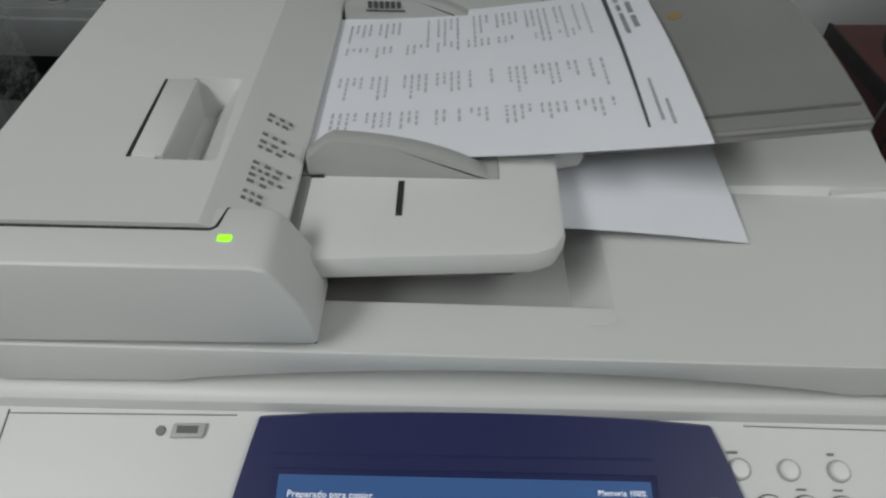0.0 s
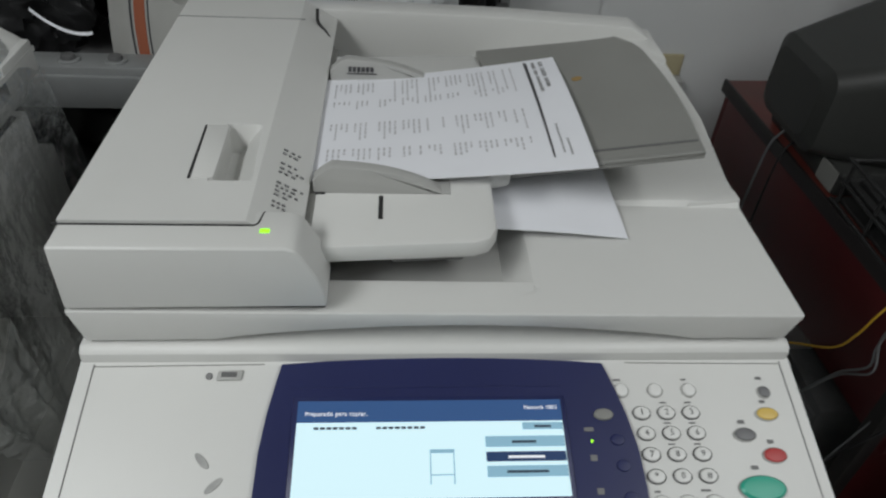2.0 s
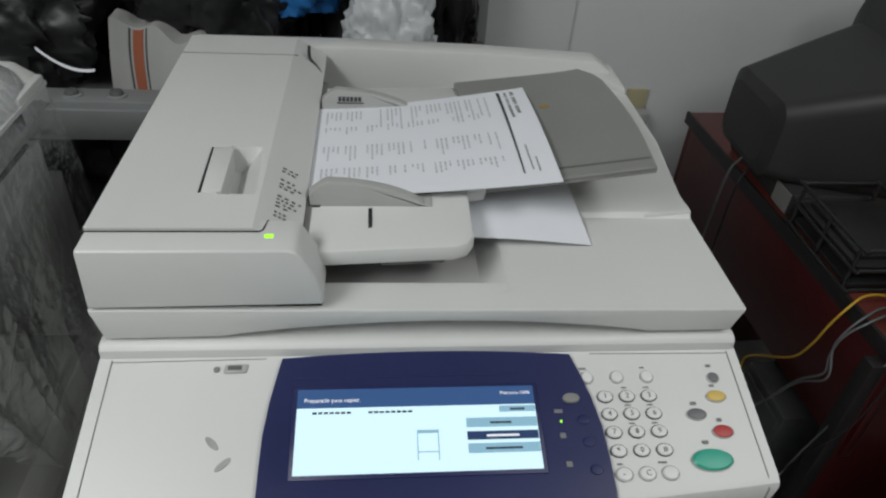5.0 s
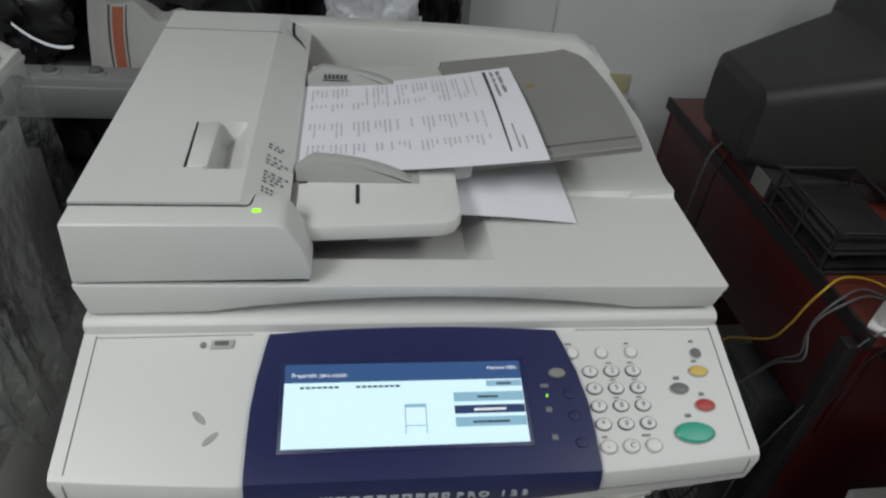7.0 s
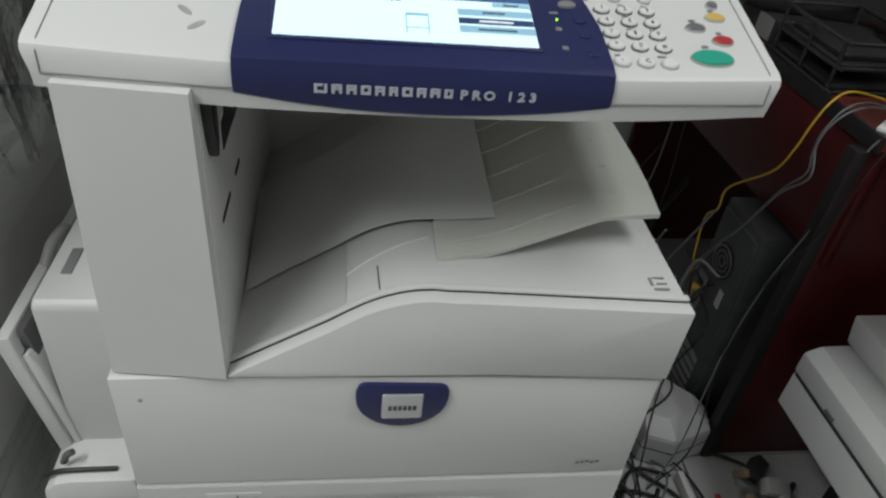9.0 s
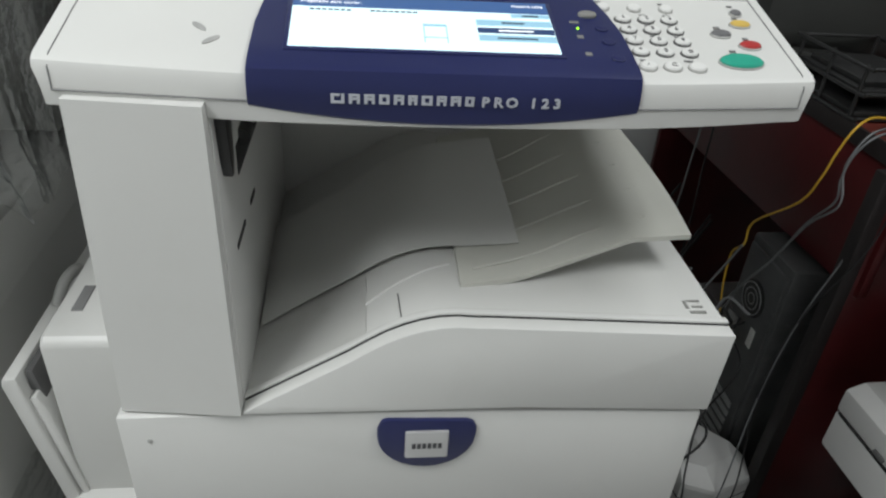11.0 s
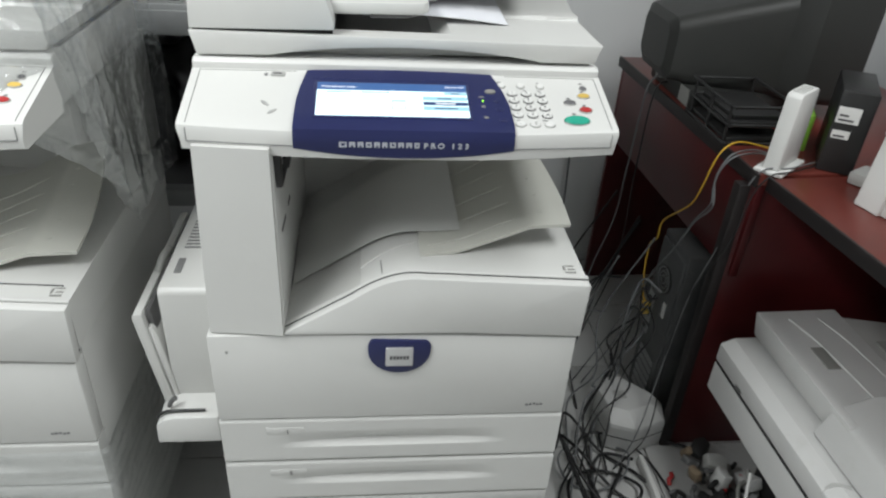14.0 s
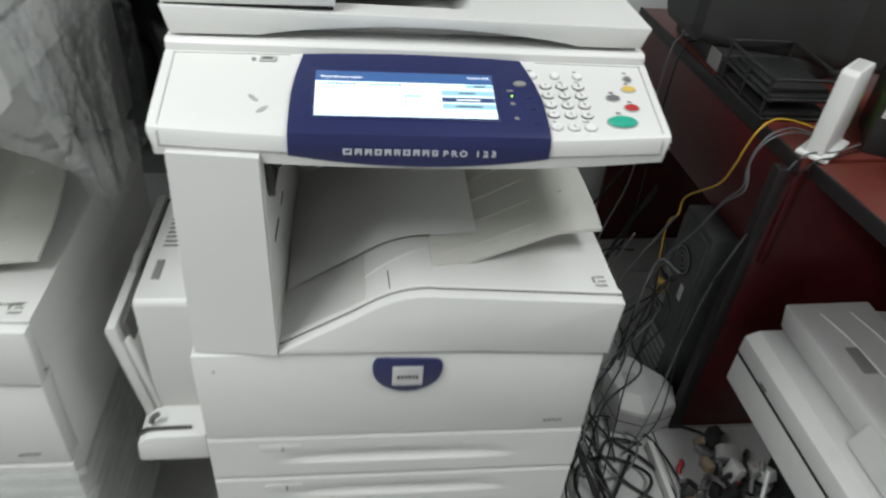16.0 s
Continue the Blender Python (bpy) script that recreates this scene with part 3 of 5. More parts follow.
    part("oval_key", disc((0.131, py(0.099)), 0.0085, 0.0052, 0.003, up), GREYTRAY, navy, "dull silver oval key")
    for bx, by in ((0.1397, 0.078), (0.141, 0.057), (0.143, 0.032)):
        part("round_key", disc((bx, py(by)), 0.006, 0.005, 0.0015, up), NAVY, navy)
    part("status_light", disc((0.1178, py(0.077)), 0.0011, 0.0014, 0.001, up, 10), LED, navy)
    part("key_symbols", bars([(0.1125, py(0.085), 0.008, 0.0035), (0.1145, py(0.061), 0.0055, 0.005), (0.116, py(0.035), 0.0055, 0.005)], up, 0.0005), PALEINK, navy)
    # keypad
    flat = PANEL @ Matrix.Translation((0, 0, 0.0009))
    def key(x, y, rx, ry, mat, label="", mark="", h=0.0028, rim=GREYPL):
        ring = part("key_ring", disc((x, py(y)), rx + 0.0009, ry + 0.0008, 0.0012, flat), rim, panel)
        part("key", disc((x, py(y)), rx, ry, h, flat), mat, ring, label)
        if mark:
            words("numeral", mark, 0.0075, flat @ Matrix.Translation((x - 0.0022, py(y) - 0.0026, h + 0.0002)), PALEINK, ring)
        return ring
    for x in (0.1517, 0.182, 0.2126):
        key(x, 0.1215, 0.0058, 0.006, WHITE)
    grid = "123456789*0#"
    for r_, y in enumerate((0.1015, 0.084, 0.0665, 0.049)):
        for k in range(3):
            key(0.166 + 0.0007 * r_ + 0.0219 * k, y, 0.0072, 0.0056, WHITE, "", grid[3 * r_ + k], rim=SHADEPL)
    for k, ch in enumerate(("-", "C", "")):
        key(0.1686 + 0.0217 * k, 0.028, 0.0074, 0.0062, WHITE, "", ch)
    key(0.2805, 0.119, 0.0052, 0.0052, GREYB, "dark grey round key")
    key(0.2775, 0.0995, 0.0095, 0.0056, YELB, "yellow oval key")
    key(0.2525, 0.082, 0.0092, 0.0056, GREYB, "grey oval key")
    key(0.2735, 0.0645, 0.0098, 0.0062, REDB, "red oval stop key")
    key(0.2548, 0.0382, 0.0195, 0.0103, GREENB, "large green start key", h=0.004)
    marks = [(0.15, 0.1405, 0.008, 0.002), (0.212, 0.1405, 0.005, 0.002), (0.281, 0.141, 0.006, 0.003), (0.278, 0.1195, 0.006, 0.003), (0.2535, 0.1015, 0.007, 0.004), (0.275, 0.0845, 0.006, 0.004), (0.2545, 0.0635, 0.007, 0.004), (0.168, 0.0465, 0.006, 0.002), (0.207, 0.047, 0.01, 0.002)]
    marks += [(0.188 + 0.0222 * (k % 2), 0.1015 + 0.0005 - 0.0178 * (k // 2) + 0.018, 0.007, 0.0014) for k in range(6)]
    for a, b, w, h in marks:
        part("key_mark", bars([(a - 0.004, py(b - 0.01), w * 0.8, h * 0.8)], flat, 0.0003), PALEINK, panel)
    slot = part("counter_slot", moved(prism([(-0.199, py(0.1325)), (-0.178, py(0.133)), (-0.177, py(0.142)), (-0.198, py(0.1415))], "z", -0.001, 0.0018, 0.0016, 3), flat), GREYPL, panel, "small grey indicator window")
    part("slot_glass", moved(prism([(-0.195, py(0.1352)), (-0.182, py(0.1352)), (-0.182, py(0.1397)), (-0.195, py(0.1397))], "z", 0.0016, 0.0022, 0), flat), SHADEPL, slot)
    part("lamp_mark", disc((-0.2057, py(0.137)), 0.003, 0.0032, 0.0006, flat, 12), PALEINK, panel)
    for sx, sy, turn in SCUFFS:
        at = flat @ Matrix.Translation((sx, py(sy), -0.0004)) @ Matrix.Rotation(radians(turn), 4, "Z")
        part("scuff_mark", disc((0, 0), 0.0085, 0.003, 0.0003, at, 16, 0.1), SCUFF, panel, "rubbed grey smudge")
    # lid with a curved finger grip along its front
    arch = [(-0.2 + 0.42 * k / 20, 1.148 + 0.017 * math.sin(math.pi * k / 20) ** 0.8) for k in range(21)]
    lid = part("platen_lid", prism([(-0.309, 1.1465)] + arch + [(0.306, 1.1485), (0.315, 1.176), (-0.3175, 1.182)], "y", 0.158, 0.2, 0.0014), CREAM, c)
    # recess face in grey, not cream: the grip's shadow put into its colour
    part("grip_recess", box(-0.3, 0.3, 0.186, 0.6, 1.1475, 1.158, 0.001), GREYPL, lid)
    part("lid_gap", box(-0.312, 0.309, 0.2, 0.6, 1.1425, 1.1476, 0), GAP, lid)

    def lid_top(u, v):
        x, y = -0.317 + 0.632 * u, 0.1595 + 0.5405 * v
        z = 1.1823 - 0.006 * u
        dip = min(1, max(0, (0.075 - x) / 0.03))
        z -= 0.031 * dip * min(1, max(0, (y - 0.186) / 0.006))
        if x > 0.06:
            s = min(1, max(0, (y - 0.318) / 0.004))
            z += s * 0.006 * min(1, (x - 0.06) / 0.18)
        if y > 0.36:
            z += 0.018 * min(1, max(0, (x - 0.0) / 0.25)) * min(1, (y - 0.36) / 0.1)
        return (x, y, z)
    part("lid_top", sheet(lid_top, 64, 110, (0, 0, 0.006)), CREAM, lid)
    part("lid_side", prism([(0.25, 1.1488), (0.306, 1.1488), (0.3148, 1.1735), (0.25, 1.1735)], "y", 0.1985, 0.655, 0.001), CREAM, lid)
    part("lid_lug", prism([(0.258, 0.317), (0.316, 0.321), (0.316, 0.34)], "z", 1.172, 1.1835, 0.0015), CREAM, lid)
    part("rear_ridge", prism([(-0.318, 1.16), (0.306, 1.16), (0.306, 1.21), (0.28, 1.227), (0.1, 1.236), (-0.1, 1.24), (-0.318, 1.24)], "y", 0.66, 0.7, 0.004), CREAM, lid)
    part("ridge_end", prism([(0.272, 0.655), (0.3135, 0.6), (0.3135, 0.7), (0.272, 0.7)], "z", 1.165, 1.21, 0.004), CREAM, lid)
    # document feeder
    adf = part("document_feeder", box(-0.313, -0.236, 0.2, 0.655, 1.184, 1.2505, 0.003), CREAM, c)
    part("feeder_deck", box(-0.2365, -0.15, 0.2, 0.655, 1.184, 1.2165, 0.001), CREAM, adf)
    part("feeder_rear", box(-0.2365, -0.16, 0.6, 0.655, 1.2165, 1.2495, 0.001), CREAM, adf)
    cap_pts = [(-0.3165, 1.1845), (-0.1035, 1.1875), (-0.1045, 1.203), (-0.1095, 1.221), (-0.1205, 1.2425), (-0.1255, 1.2485), (-0.133, 1.251), (-0.313, 1.251)]
    part("feeder_gap", box(-0.312, -0.106, 0.164, 0.6, 1.1815, 1.1855, 0), GAP, adf)
    part("feeder_end_cap", prism(cap_pts, "y", 0.158, 0.2065, 0.003, 3), CREAM, adf)

    def cover_top(u, v):
        x, y = -0.3125 + 0.1865 * u, 0.188 + 0.466 * v
        z = 1.2545
        if x > -0.166:
            z -= (x + 0.166) * 0.62
        wl, wr = -0.207, -0.170 - 0.05 * (y - 0.247)
        if 0.2465 < y < 0.3365 and wl < x < wr:
            z -= 0.03 * min(1, 1.35 * (1 - (x - wl) / (wr - wl)))
        return (x, y, z)
    cover = part("feeder_cover", sheet(cover_top, 130, 100, (0, 0, 0.004)), CREAM, adf, "hinged top cover")
    part("cover_gap", tube([(-0.316, 0.1865, 1.2515), (-0.16, 0.1865, 1.2515), (-0.157, 0.189, 1.2515), (-0.1545, 0.205, 1.2505), (-0.142, 0.2075, 1.244)], 0.0008, 6, 1), GAP, adf)
    part("rear_seam", tube([(-0.312, 0.59, 1.2548), (-0.16, 0.59, 1.2546)], 0.0007, 6, 1), PALEINK, cover)
    part("latch", prism([(-0.2225, 0.247), (-0.2035, 0.247), (-0.2045, 0.334), (-0.2255, 0.333)], "z", 1.2495, 1.2557, 0.001), CREAM, cover, "cream release latch")
    part("latch_gap", prism([(-0.2252, 0.246), (-0.2227, 0.246), (-0.2257, 0.334), (-0.2275, 0.334)], "z", 1.2545, 1.2553, 0), GAP, cover)
    # guide symbols on the sloping edge
    sl = Matrix.Translation((-0.1515, 0.214, 1.2466)) @ Matrix.Rotation(math.atan(0.62), 4, "Y")
    rnd = random.Random(4)
    rows = []
    for k, (yy, nb) in enumerate(((0.006, 3), (0.012, 3), (0.022, 2), (0.028, 4), (0.034, 4), (0.04, 4), (0.056, 3), (0.062, 4), (0.07, 3), (0.086, 3), (0.092, 3))):
        xx = 0.0
        for q in range(nb):
            w = rnd.uniform(0.004, 0.0085)
            rows.append((xx, yy, w * 0.55, 0.0017))
            xx += w
    part("guide_symbols", bars(rows, sl, 0.0006), PALEINK, cover, "small dark printed guide symbols")
    part("status_led", box(-0.1545, -0.1465, 0.1775, 0.1825, 1.249, 1.2522, 0.001), LED, adf, "lit green indicator")
    part("hinge_hook", tube([(-0.146, 0.606, 1.262), (-0.146, 0.604, 1.246), (-0.137, 0.598, 1.236), (-0.129, 0.584, 1.228), (-0.126, 0.566, 1.218)], 0.0022, 6), BLACK, adf)
    part("feed_throat", box(-0.142, -0.12, 0.208, 0.575, 1.19, 1.2235, 0.002), GREYTRAY, adf, "dark paper feed slot")
    # feeder input tray
    it = part("input_tray", prism([(-0.13, 0.193), (0.022, 0.203), (0.036, 0.209), (0.043, 0.222), (0.045, 0.305), (0.066, 0.311), (0.077, 0.36), (0.081, 0.42), (0.076, 0.5), (0.055, 0.572), (-0.13, 0.56)], "z", 1.2035, 1.222, 0.004), CREAM, c)
    # dark sheet below the cream tray, standing in for the shade under it
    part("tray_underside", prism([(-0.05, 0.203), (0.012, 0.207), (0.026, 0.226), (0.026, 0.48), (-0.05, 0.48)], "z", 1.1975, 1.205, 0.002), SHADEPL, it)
    part("guide_slot", box(-0.0625, -0.0585, 0.234, 0.268, 1.2218, 1.2226, 0), GAP, it)
    part("front_gap", tube([(-0.13, 0.27, 1.2225), (-0.112, 0.271, 1.2225)], 0.0012, 6, 1), GAP, it)
    for yy in (0.272, 0.49):
        pts = [(-0.123, 1.221)] + [(-0.123 + 0.122 * k / 20, 1.221 + 0.030 * max(0.0, min(1, (k / 20) * 4 + 0.45) * (1 - (k / 20) ** 2.4)) ** 0.8) for k in range(21)] + [(0.002, 1.221)]
        gd = part("paper_guide", prism(pts, "y", yy, yy + 0.013, 0.003), GREYPL, it, "light grey half-moon paper guide")
        part("guide_base", box(-0.12, 0.004, yy - 0.004 if yy > 0.4 else yy, yy + 0.024 if yy < 0.4 else yy + 0.013, 1.2215, 1.2235, 0.0008), GREYPL, it)
        if yy > 0.4:
            part("limit_mark", bars([(-0.102 + 0.005 * k, 0.0, 0.0035, 0.006) for k in range(6)] + [(-0.104, -0.003, 0.034, 0.0012)], Matrix.Translation((0, yy - 0.0005, 1.236)) @ Matrix.Rotation(radians(90), 4, "X"), 0.0004), INK, gd)
    def gt(u, v):
        """The wing rises to its outer end; its inner edge follows the tray's bow."""
        x0 = 0.067 + 0.014 * math.sin(math.pi * min(1, v * 1.15)) - 0.014 * v ** 2
        x = x0 + u * (0.246 - 0.014 * v + 0.01 * math.sin(math.pi * v) - x0) - 0.02 * u ** 6 * max(0, (v - 0.88) / 0.12) ** 2
        y0, y1 = 0.317 - 0.024 * u, 0.57 - 0.037 * u
        return (x, y0 + (y1 - y0) * v, 1.2165 + 0.012 * v * (1 - u) + u * (0.043 + 0.009 * v))
    gtray = part("tray_wing", sheet(gt, 20, 16, (0, 0, 0.0065)), GREYTRAY, c, "dark grey hinged tray wing")
    part("wing_crease", tube([Vector(gt(u, 0.085)) + Vector((0, 0, 0.0004)) for u in (0.02, 0.35, 0.7, 0.985)], 0.0014, 6, 1), SHADEPL, gtray)
    part("wing_rim", tube([Vector(gt(u, 0.004)) for u in (0.01, 0.35, 0.7, 0.99)], 0.0024, 6, 1), GREYTRAY, gtray)
    part("wing_stain", disc((0.0, 0.0), 0.006, 0.005, 0.0008, Matrix.Translation(gt(0.5, 0.66)) @ Matrix.Rotation(radians(-14), 4, "Y"), 12), RUST, gtray, "small brown stain")
    part("size_symbols", bars([(-0.03, 0.385, 0.022, 0.009), (0.004, 0.387, 0.02, 0.008), (0.036, 0.387, 0.018, 0.008), (0.004, 0.425, 0.009, 0.006)], pose(0, 0, 1.2224), 0.0003), PALEINK, it)
    # side unit with its door standing open
    su = part("side_unit", prism([(0.067, 0.525), (0.067, 0.77), (0.075, 0.778), (0.42, 0.778), (0.42, 0.525)], "x", -0.403, -0.314, 0.004), CREAM, c)
    part("side_vents", bars([(-0.385, 0.2 + 0.012 * k, 0.045, 0.005) for k in range(9)], pose(0, 0, 0.7785), 0.0004), PALEINK, su)
    part("side_latch", box(-0.386, -0.374, 0.118, 0.165, 0.7775, 0.7795, 0.0006), PALEINK, su)
    fl = part("side_door", prism([(-0.418, 0.512), (-0.449, 0.722), (-0.447, 0.731), (-0.432, 0.733), (-0.43, 0.722), (-0.402, 0.515)], "y", 0.06, 0.42, 0.003), CREAM, c, "open cream side door")
    part("inner_frame", prism([(-0.402, 0.53), (-0.428, 0.70), (-0.42, 0.704), (-0.411, 0.68), (-0.393, 0.535)], "y", 0.064, 0.4, 0.003), CREAM, fl)
    part("inner_plate", prism([(-0.43, 0.703), (-0.428, 0.732), (-0.422, 0.73), (-0.415, 0.69), (-0.42, 0.703)], "y", 0.075, 0.41, 0.001), SHADEPL, fl)
    part("catch", tube([(-0.436, 0.19, 0.732), (-0.43, 0.21, 0.752), (-0.426, 0.24, 0.752), (-0.43, 0.265, 0.732)], 0.007, 8), GREYPL, fl)
    br = part("side_bracket", prism([(-0.426, 0.489), (-0.316, 0.489), (-0.316, 0.548), (-0.39, 0.548), (-0.41, 0.543), (-0.424, 0.53)], "y", 0.004, 0.38, 0.003), CREAM, c)
    part("hinge_arm", tube([(-0.424, 0.02, 0.538), (-0.408, 0.018, 0.551), (-0.38, 0.018, 0.553), (-0.34, 0.02, 0.551)], 0.003, 8), BLACK, br)
    part("hinge_spring", tube([(-0.404, 0.03, 0.553), (-0.398, 0.03, 0.566), (-0.39, 0.03, 0.572)], 0.0045, 8), SHADEPL, br)
    return c


copier = make_copier()
second = copy_thing(copier, pose(-0.825, 0.29, 0, 0, 0, 0))
second["label"] = "second cream copier wrapped in clear plastic sheet"
for o in second.children:
    kind = o.name.split(".")[0]
    if kind in ("fascia", "fascia_rim", "catch_tray", "tray_extension", "front_door", "drawer", "band"):
        o.location.z -= 0.034 if kind != "tray_extension" else 0.05
    if kind in ("platen_lid", "document_feeder", "input_tray", "tray_wing", "scanner_body"):
        o.scale.y, o.location.y = 0.86, 0.158 * 0.14


# ---- papers on the copier ----
def paper(name, fn, label, mat=PAPER, nu=16, nv=12):
    return tagged(new(name, finish(sheet(fn, nu, nv, (0, 0, 0.0006)), name, mat)), label, "paper")


orig = thing("document", "white printed page of small table text in the feeder", "paper", (0.0, 0.4, 1.21))


def doc(u, v):
    x = -0.132 + 0.27 * u + 0.005 * (1 - v) * u
    y0, y1 = 0.288 - 0.005 * u, 0.489 + 0.028 * u
    return (x, y0 + (y1 - y0) * v, 1.2245 + 0.023 * u ** 1.6 + 0.004 * math.sin(math.pi * v) * u)


part("page", sheet(doc, 18, 12, (0, 0, 0.0008)), PAPER, orig)


def print_on(rows, mat, name, label=""):
    bm = bmesh.new()
    for u0, v0, u1, v1 in rows:
        vs = [bm.verts.new(Vector(doc(a, b)) + Vector((0, 0, 0.0004))) for a, b in ((u0, v0), (u1, v0), (u1, v1), (u0, v1))]
        bm.faces.new(vs)
    part(name, bm, mat, orig, label)


rnd = random.Random(11)
rows = []
for k in range(34):
    u = 0.06 + 0.02 * k + 0.012 * (k // 4)
    if u > 0.815:
        break
    for v0, ln in ((0.93, 0.2), (0.73, 0.06), (0.50, 0.17), (0.26, 0.10)):
        if rnd.random() < 0.86:
            ll = ln * rnd.uniform(0.35, 1)
            v = v0
            while v > v0 - ll:
                w = rnd.uniform(0.012, 0.035)
                rows.append((u, v - w, u + 0.007, v))
                v -= w + 0.008
print_on(rows, DOCINK, "table_print", "grey lines of small print")
print_on([(0.862, 0.97 - 0.04 * (k + 1), 0.877 - 0.0004 * k, 0.97 - 0.04 * k) for k in range(22)], INK, "rule")
tv = [(0.895, 0.945 - 0.018 * k, 0.909, 0.957 - 0.018 * k) for k in range(18) if k not in (4, 8)] + [(0.925, 0.945 - 0.019 * k, 0.942, 0.958 - 0.019 * k) for k in range(15) if k not in (3, 9)]
print_on(tv, PALEINK, "title_print", "dark page title drawn as bars")
print_on([(0.9, 0.12 + 0.014 * k, 0.908, 0.128 + 0.014 * k) for k in range(16)] + [(0.925, 0.1 + 0.014 * k, 0.933, 0.108 + 0.014 * k) for k in range(9)], PALEINK, "note_print")



def copied(u, v):
    """The copy follows the ramp up onto the catch plate."""
    x, y = -0.185 + 0.291 * u - 0.006 * v, 0.125 + 0.004 * u + 0.21 * v
    return (x, y, tray_top(x) + 0.003 + 0.013 * u ** 2 + (0.012 + 0.02 * u) * v + 0.003 * math.sin(6 * u + 2 * v))


paper("copy_sheet", copied, "printed copy lying face down in the output tray", OLDPAPER, 24, 12)
paper("ejected_page", lambda u, v: (-0.06 + 0.24 * u - 0.012 * v, 0.26 + 0.2 * v, 1.1765 + 0.012 * u * v + 0.004 + 0.0055 * v + 0.011 * math.sin(math.pi * min(1, 0.25 + 0.75 * u)) * (1 - 0.4 * v) + 0.01 * v * (u > 0.3)), "white page fed out onto the lid, gently curled")


# ---- plastic wrap over the second copier ----
DRAPE = smooth_path([(-1.16, 0, 1.0), (-1.15, 0, 1.24), (-1.1, 0, 1.272), (-0.95, 0, 1.275), (-0.72, 0, 1.265), (-0.585, 0, 1.255), (-0.53, 0, 1.222), (-0.508, 0, 1.13), (-0.497, 0, 1.0), (-0.493, 0, 0.9), (-0.49, 0, 0.8)], 12)


def wrinkle(a, b, c):
    """Sharp creases of crumpled film."""
    q = Vector((a, b, c))
    return 0.5 - abs(noise.noise(q)) * 2 + 0.5 * (0.5 - abs(noise.noise(q * 2.3)) * 2)


def drape(u, v):
    """From the far side of the copier over its top and down its right side."""
    p = DRAPE[min(len(DRAPE) - 1, round(u * (len(DRAPE) - 1)))]
    x, z, y = p.x, p.z, 0.13 + 0.49 * v
    side = min(1, max(0, (u - 0.5) * 5))
    # rounded over the rear edge
    z -= 0.05 * max(0, (v - 0.8) / 0.2) ** 2 * (1 - 0.5 * side)
    # the side gathers into a twisted tail
    f = min(1, max(0, (1.15 - z) / 0.36)) * (side > 0.9)
    if f > 0:
        g = f ** 1.7 * 0.72
        y = y + (0.33 - y) * g * (1 - 0.75 * v)
        z = z + 0.03 * noise.noise(Vector((v * 9, 3, 1))) * f
    near = max(0.0, 1 - v * 1.6)
    big = noise.noise(Vector((x * 5, y * 6, z * 4)))
    w = wrinkle(x * 9 * (1 - side) + y * 22, z * 6, 1.5 + x * 6)
    w2 = wrinkle(y * 50, z * 12 + x * 30, 4)
    d = 0.009 * big + (0.007 * w + 0.003 * w2) * (0.2 + 0.8 * near)
    out = 0.008 * math.sin(v * 21 + 4 * big) * side * min(1, max(0, (1.2 - z) * 4)) * (0.25 + 0.75 * near)
    return (x + d * side + out + 0.01 * side, y + 0.006 * w * side, z + d * (1 - side) + 0.004)


wrap = thing("plastic_wrap", "crumpled clear plastic sheet draped over a copier", "plastic sheet", (-0.825, 0.3, 1.2))
part("drape", film(drape, len(DRAPE) - 1, 110), WRAP, wrap, smooth=50)


def apron(u, v):
    """The front hanging part, over the control panel and past its corner."""
    x = -1.16 + 0.70 * u
    y0 = 0.14 - 0.14 * v
    n1 = noise.noise(Vector((x * 7, v * 4, 2)))
    n2 = noise.noise(Vector((x * 20, v * 9, 7)))
    top, low = 1.262 - 0.01 * v, 1.118
    z = 1.262 + (1.128 - 1.262) * min(1, v * 1.6) - 0.03 * max(0, v - 0.6)
    pull = max(0, (u - 0.82) / 0.18)
    z -= pull * 0.26 * v
    y = y0 + 0.018 * n1 + 0.008 * n2 + 0.27 * pull * v
    w = wrinkle(x * 20, v * 5, 3)
    w2 = wrinkle(x * 46, v * 12, 8)
    return (x - 0.02 * pull * v, y - 0.014 - 0.006 * w - 0.002 * w2, z + 0.012 * n1 + 0.007 * w + 0.003 * w2 + 0.004)


part("front_fold", film(apron, 130, 80), WRAP, wrap, smooth=50)


def skirt(u, v):
    """Stretch film round the drawers."""
    path = [(-1.15, -0.016), (-0.82, -0.019), (-0.518, -0.016), (-0.509, -0.004), (-0.508, 0.3), (-0.508, 0.58)]
    s = u * (len(path) - 1)
    i = min(int(s), len(path) - 2)
    a, b, t = path[i], path[i + 1], s - i
    x, y = a[0] + (b[0] - a[0]) * t, a[1] + (b[1] - a[1]) * t
    z = 0.08 + 0.42 * v
    n1 = 1.6 * noise.noise(Vector((x * 3, y * 3, z * 22)))
    n2 = 2.2 * noise.noise(Vector((x * 6, y * 6, z * 55)))
    return (x + (0.004 * n1 + 0.002 * n2 + 0.002) * (u > 0.45), y - 0.004 * (n1 * 0.5 + 0.5) - 0.002 * n2, z + 0.012 * noise.noise(Vector((x * 4, y * 4, 9))))


WRAPTHIN = wrap_material("stretch_film", 0.06)
part("stretch_film", film(skirt, 100, 130), WRAPTHIN, wrap, "clear stretch film round the drawers", smooth=60)

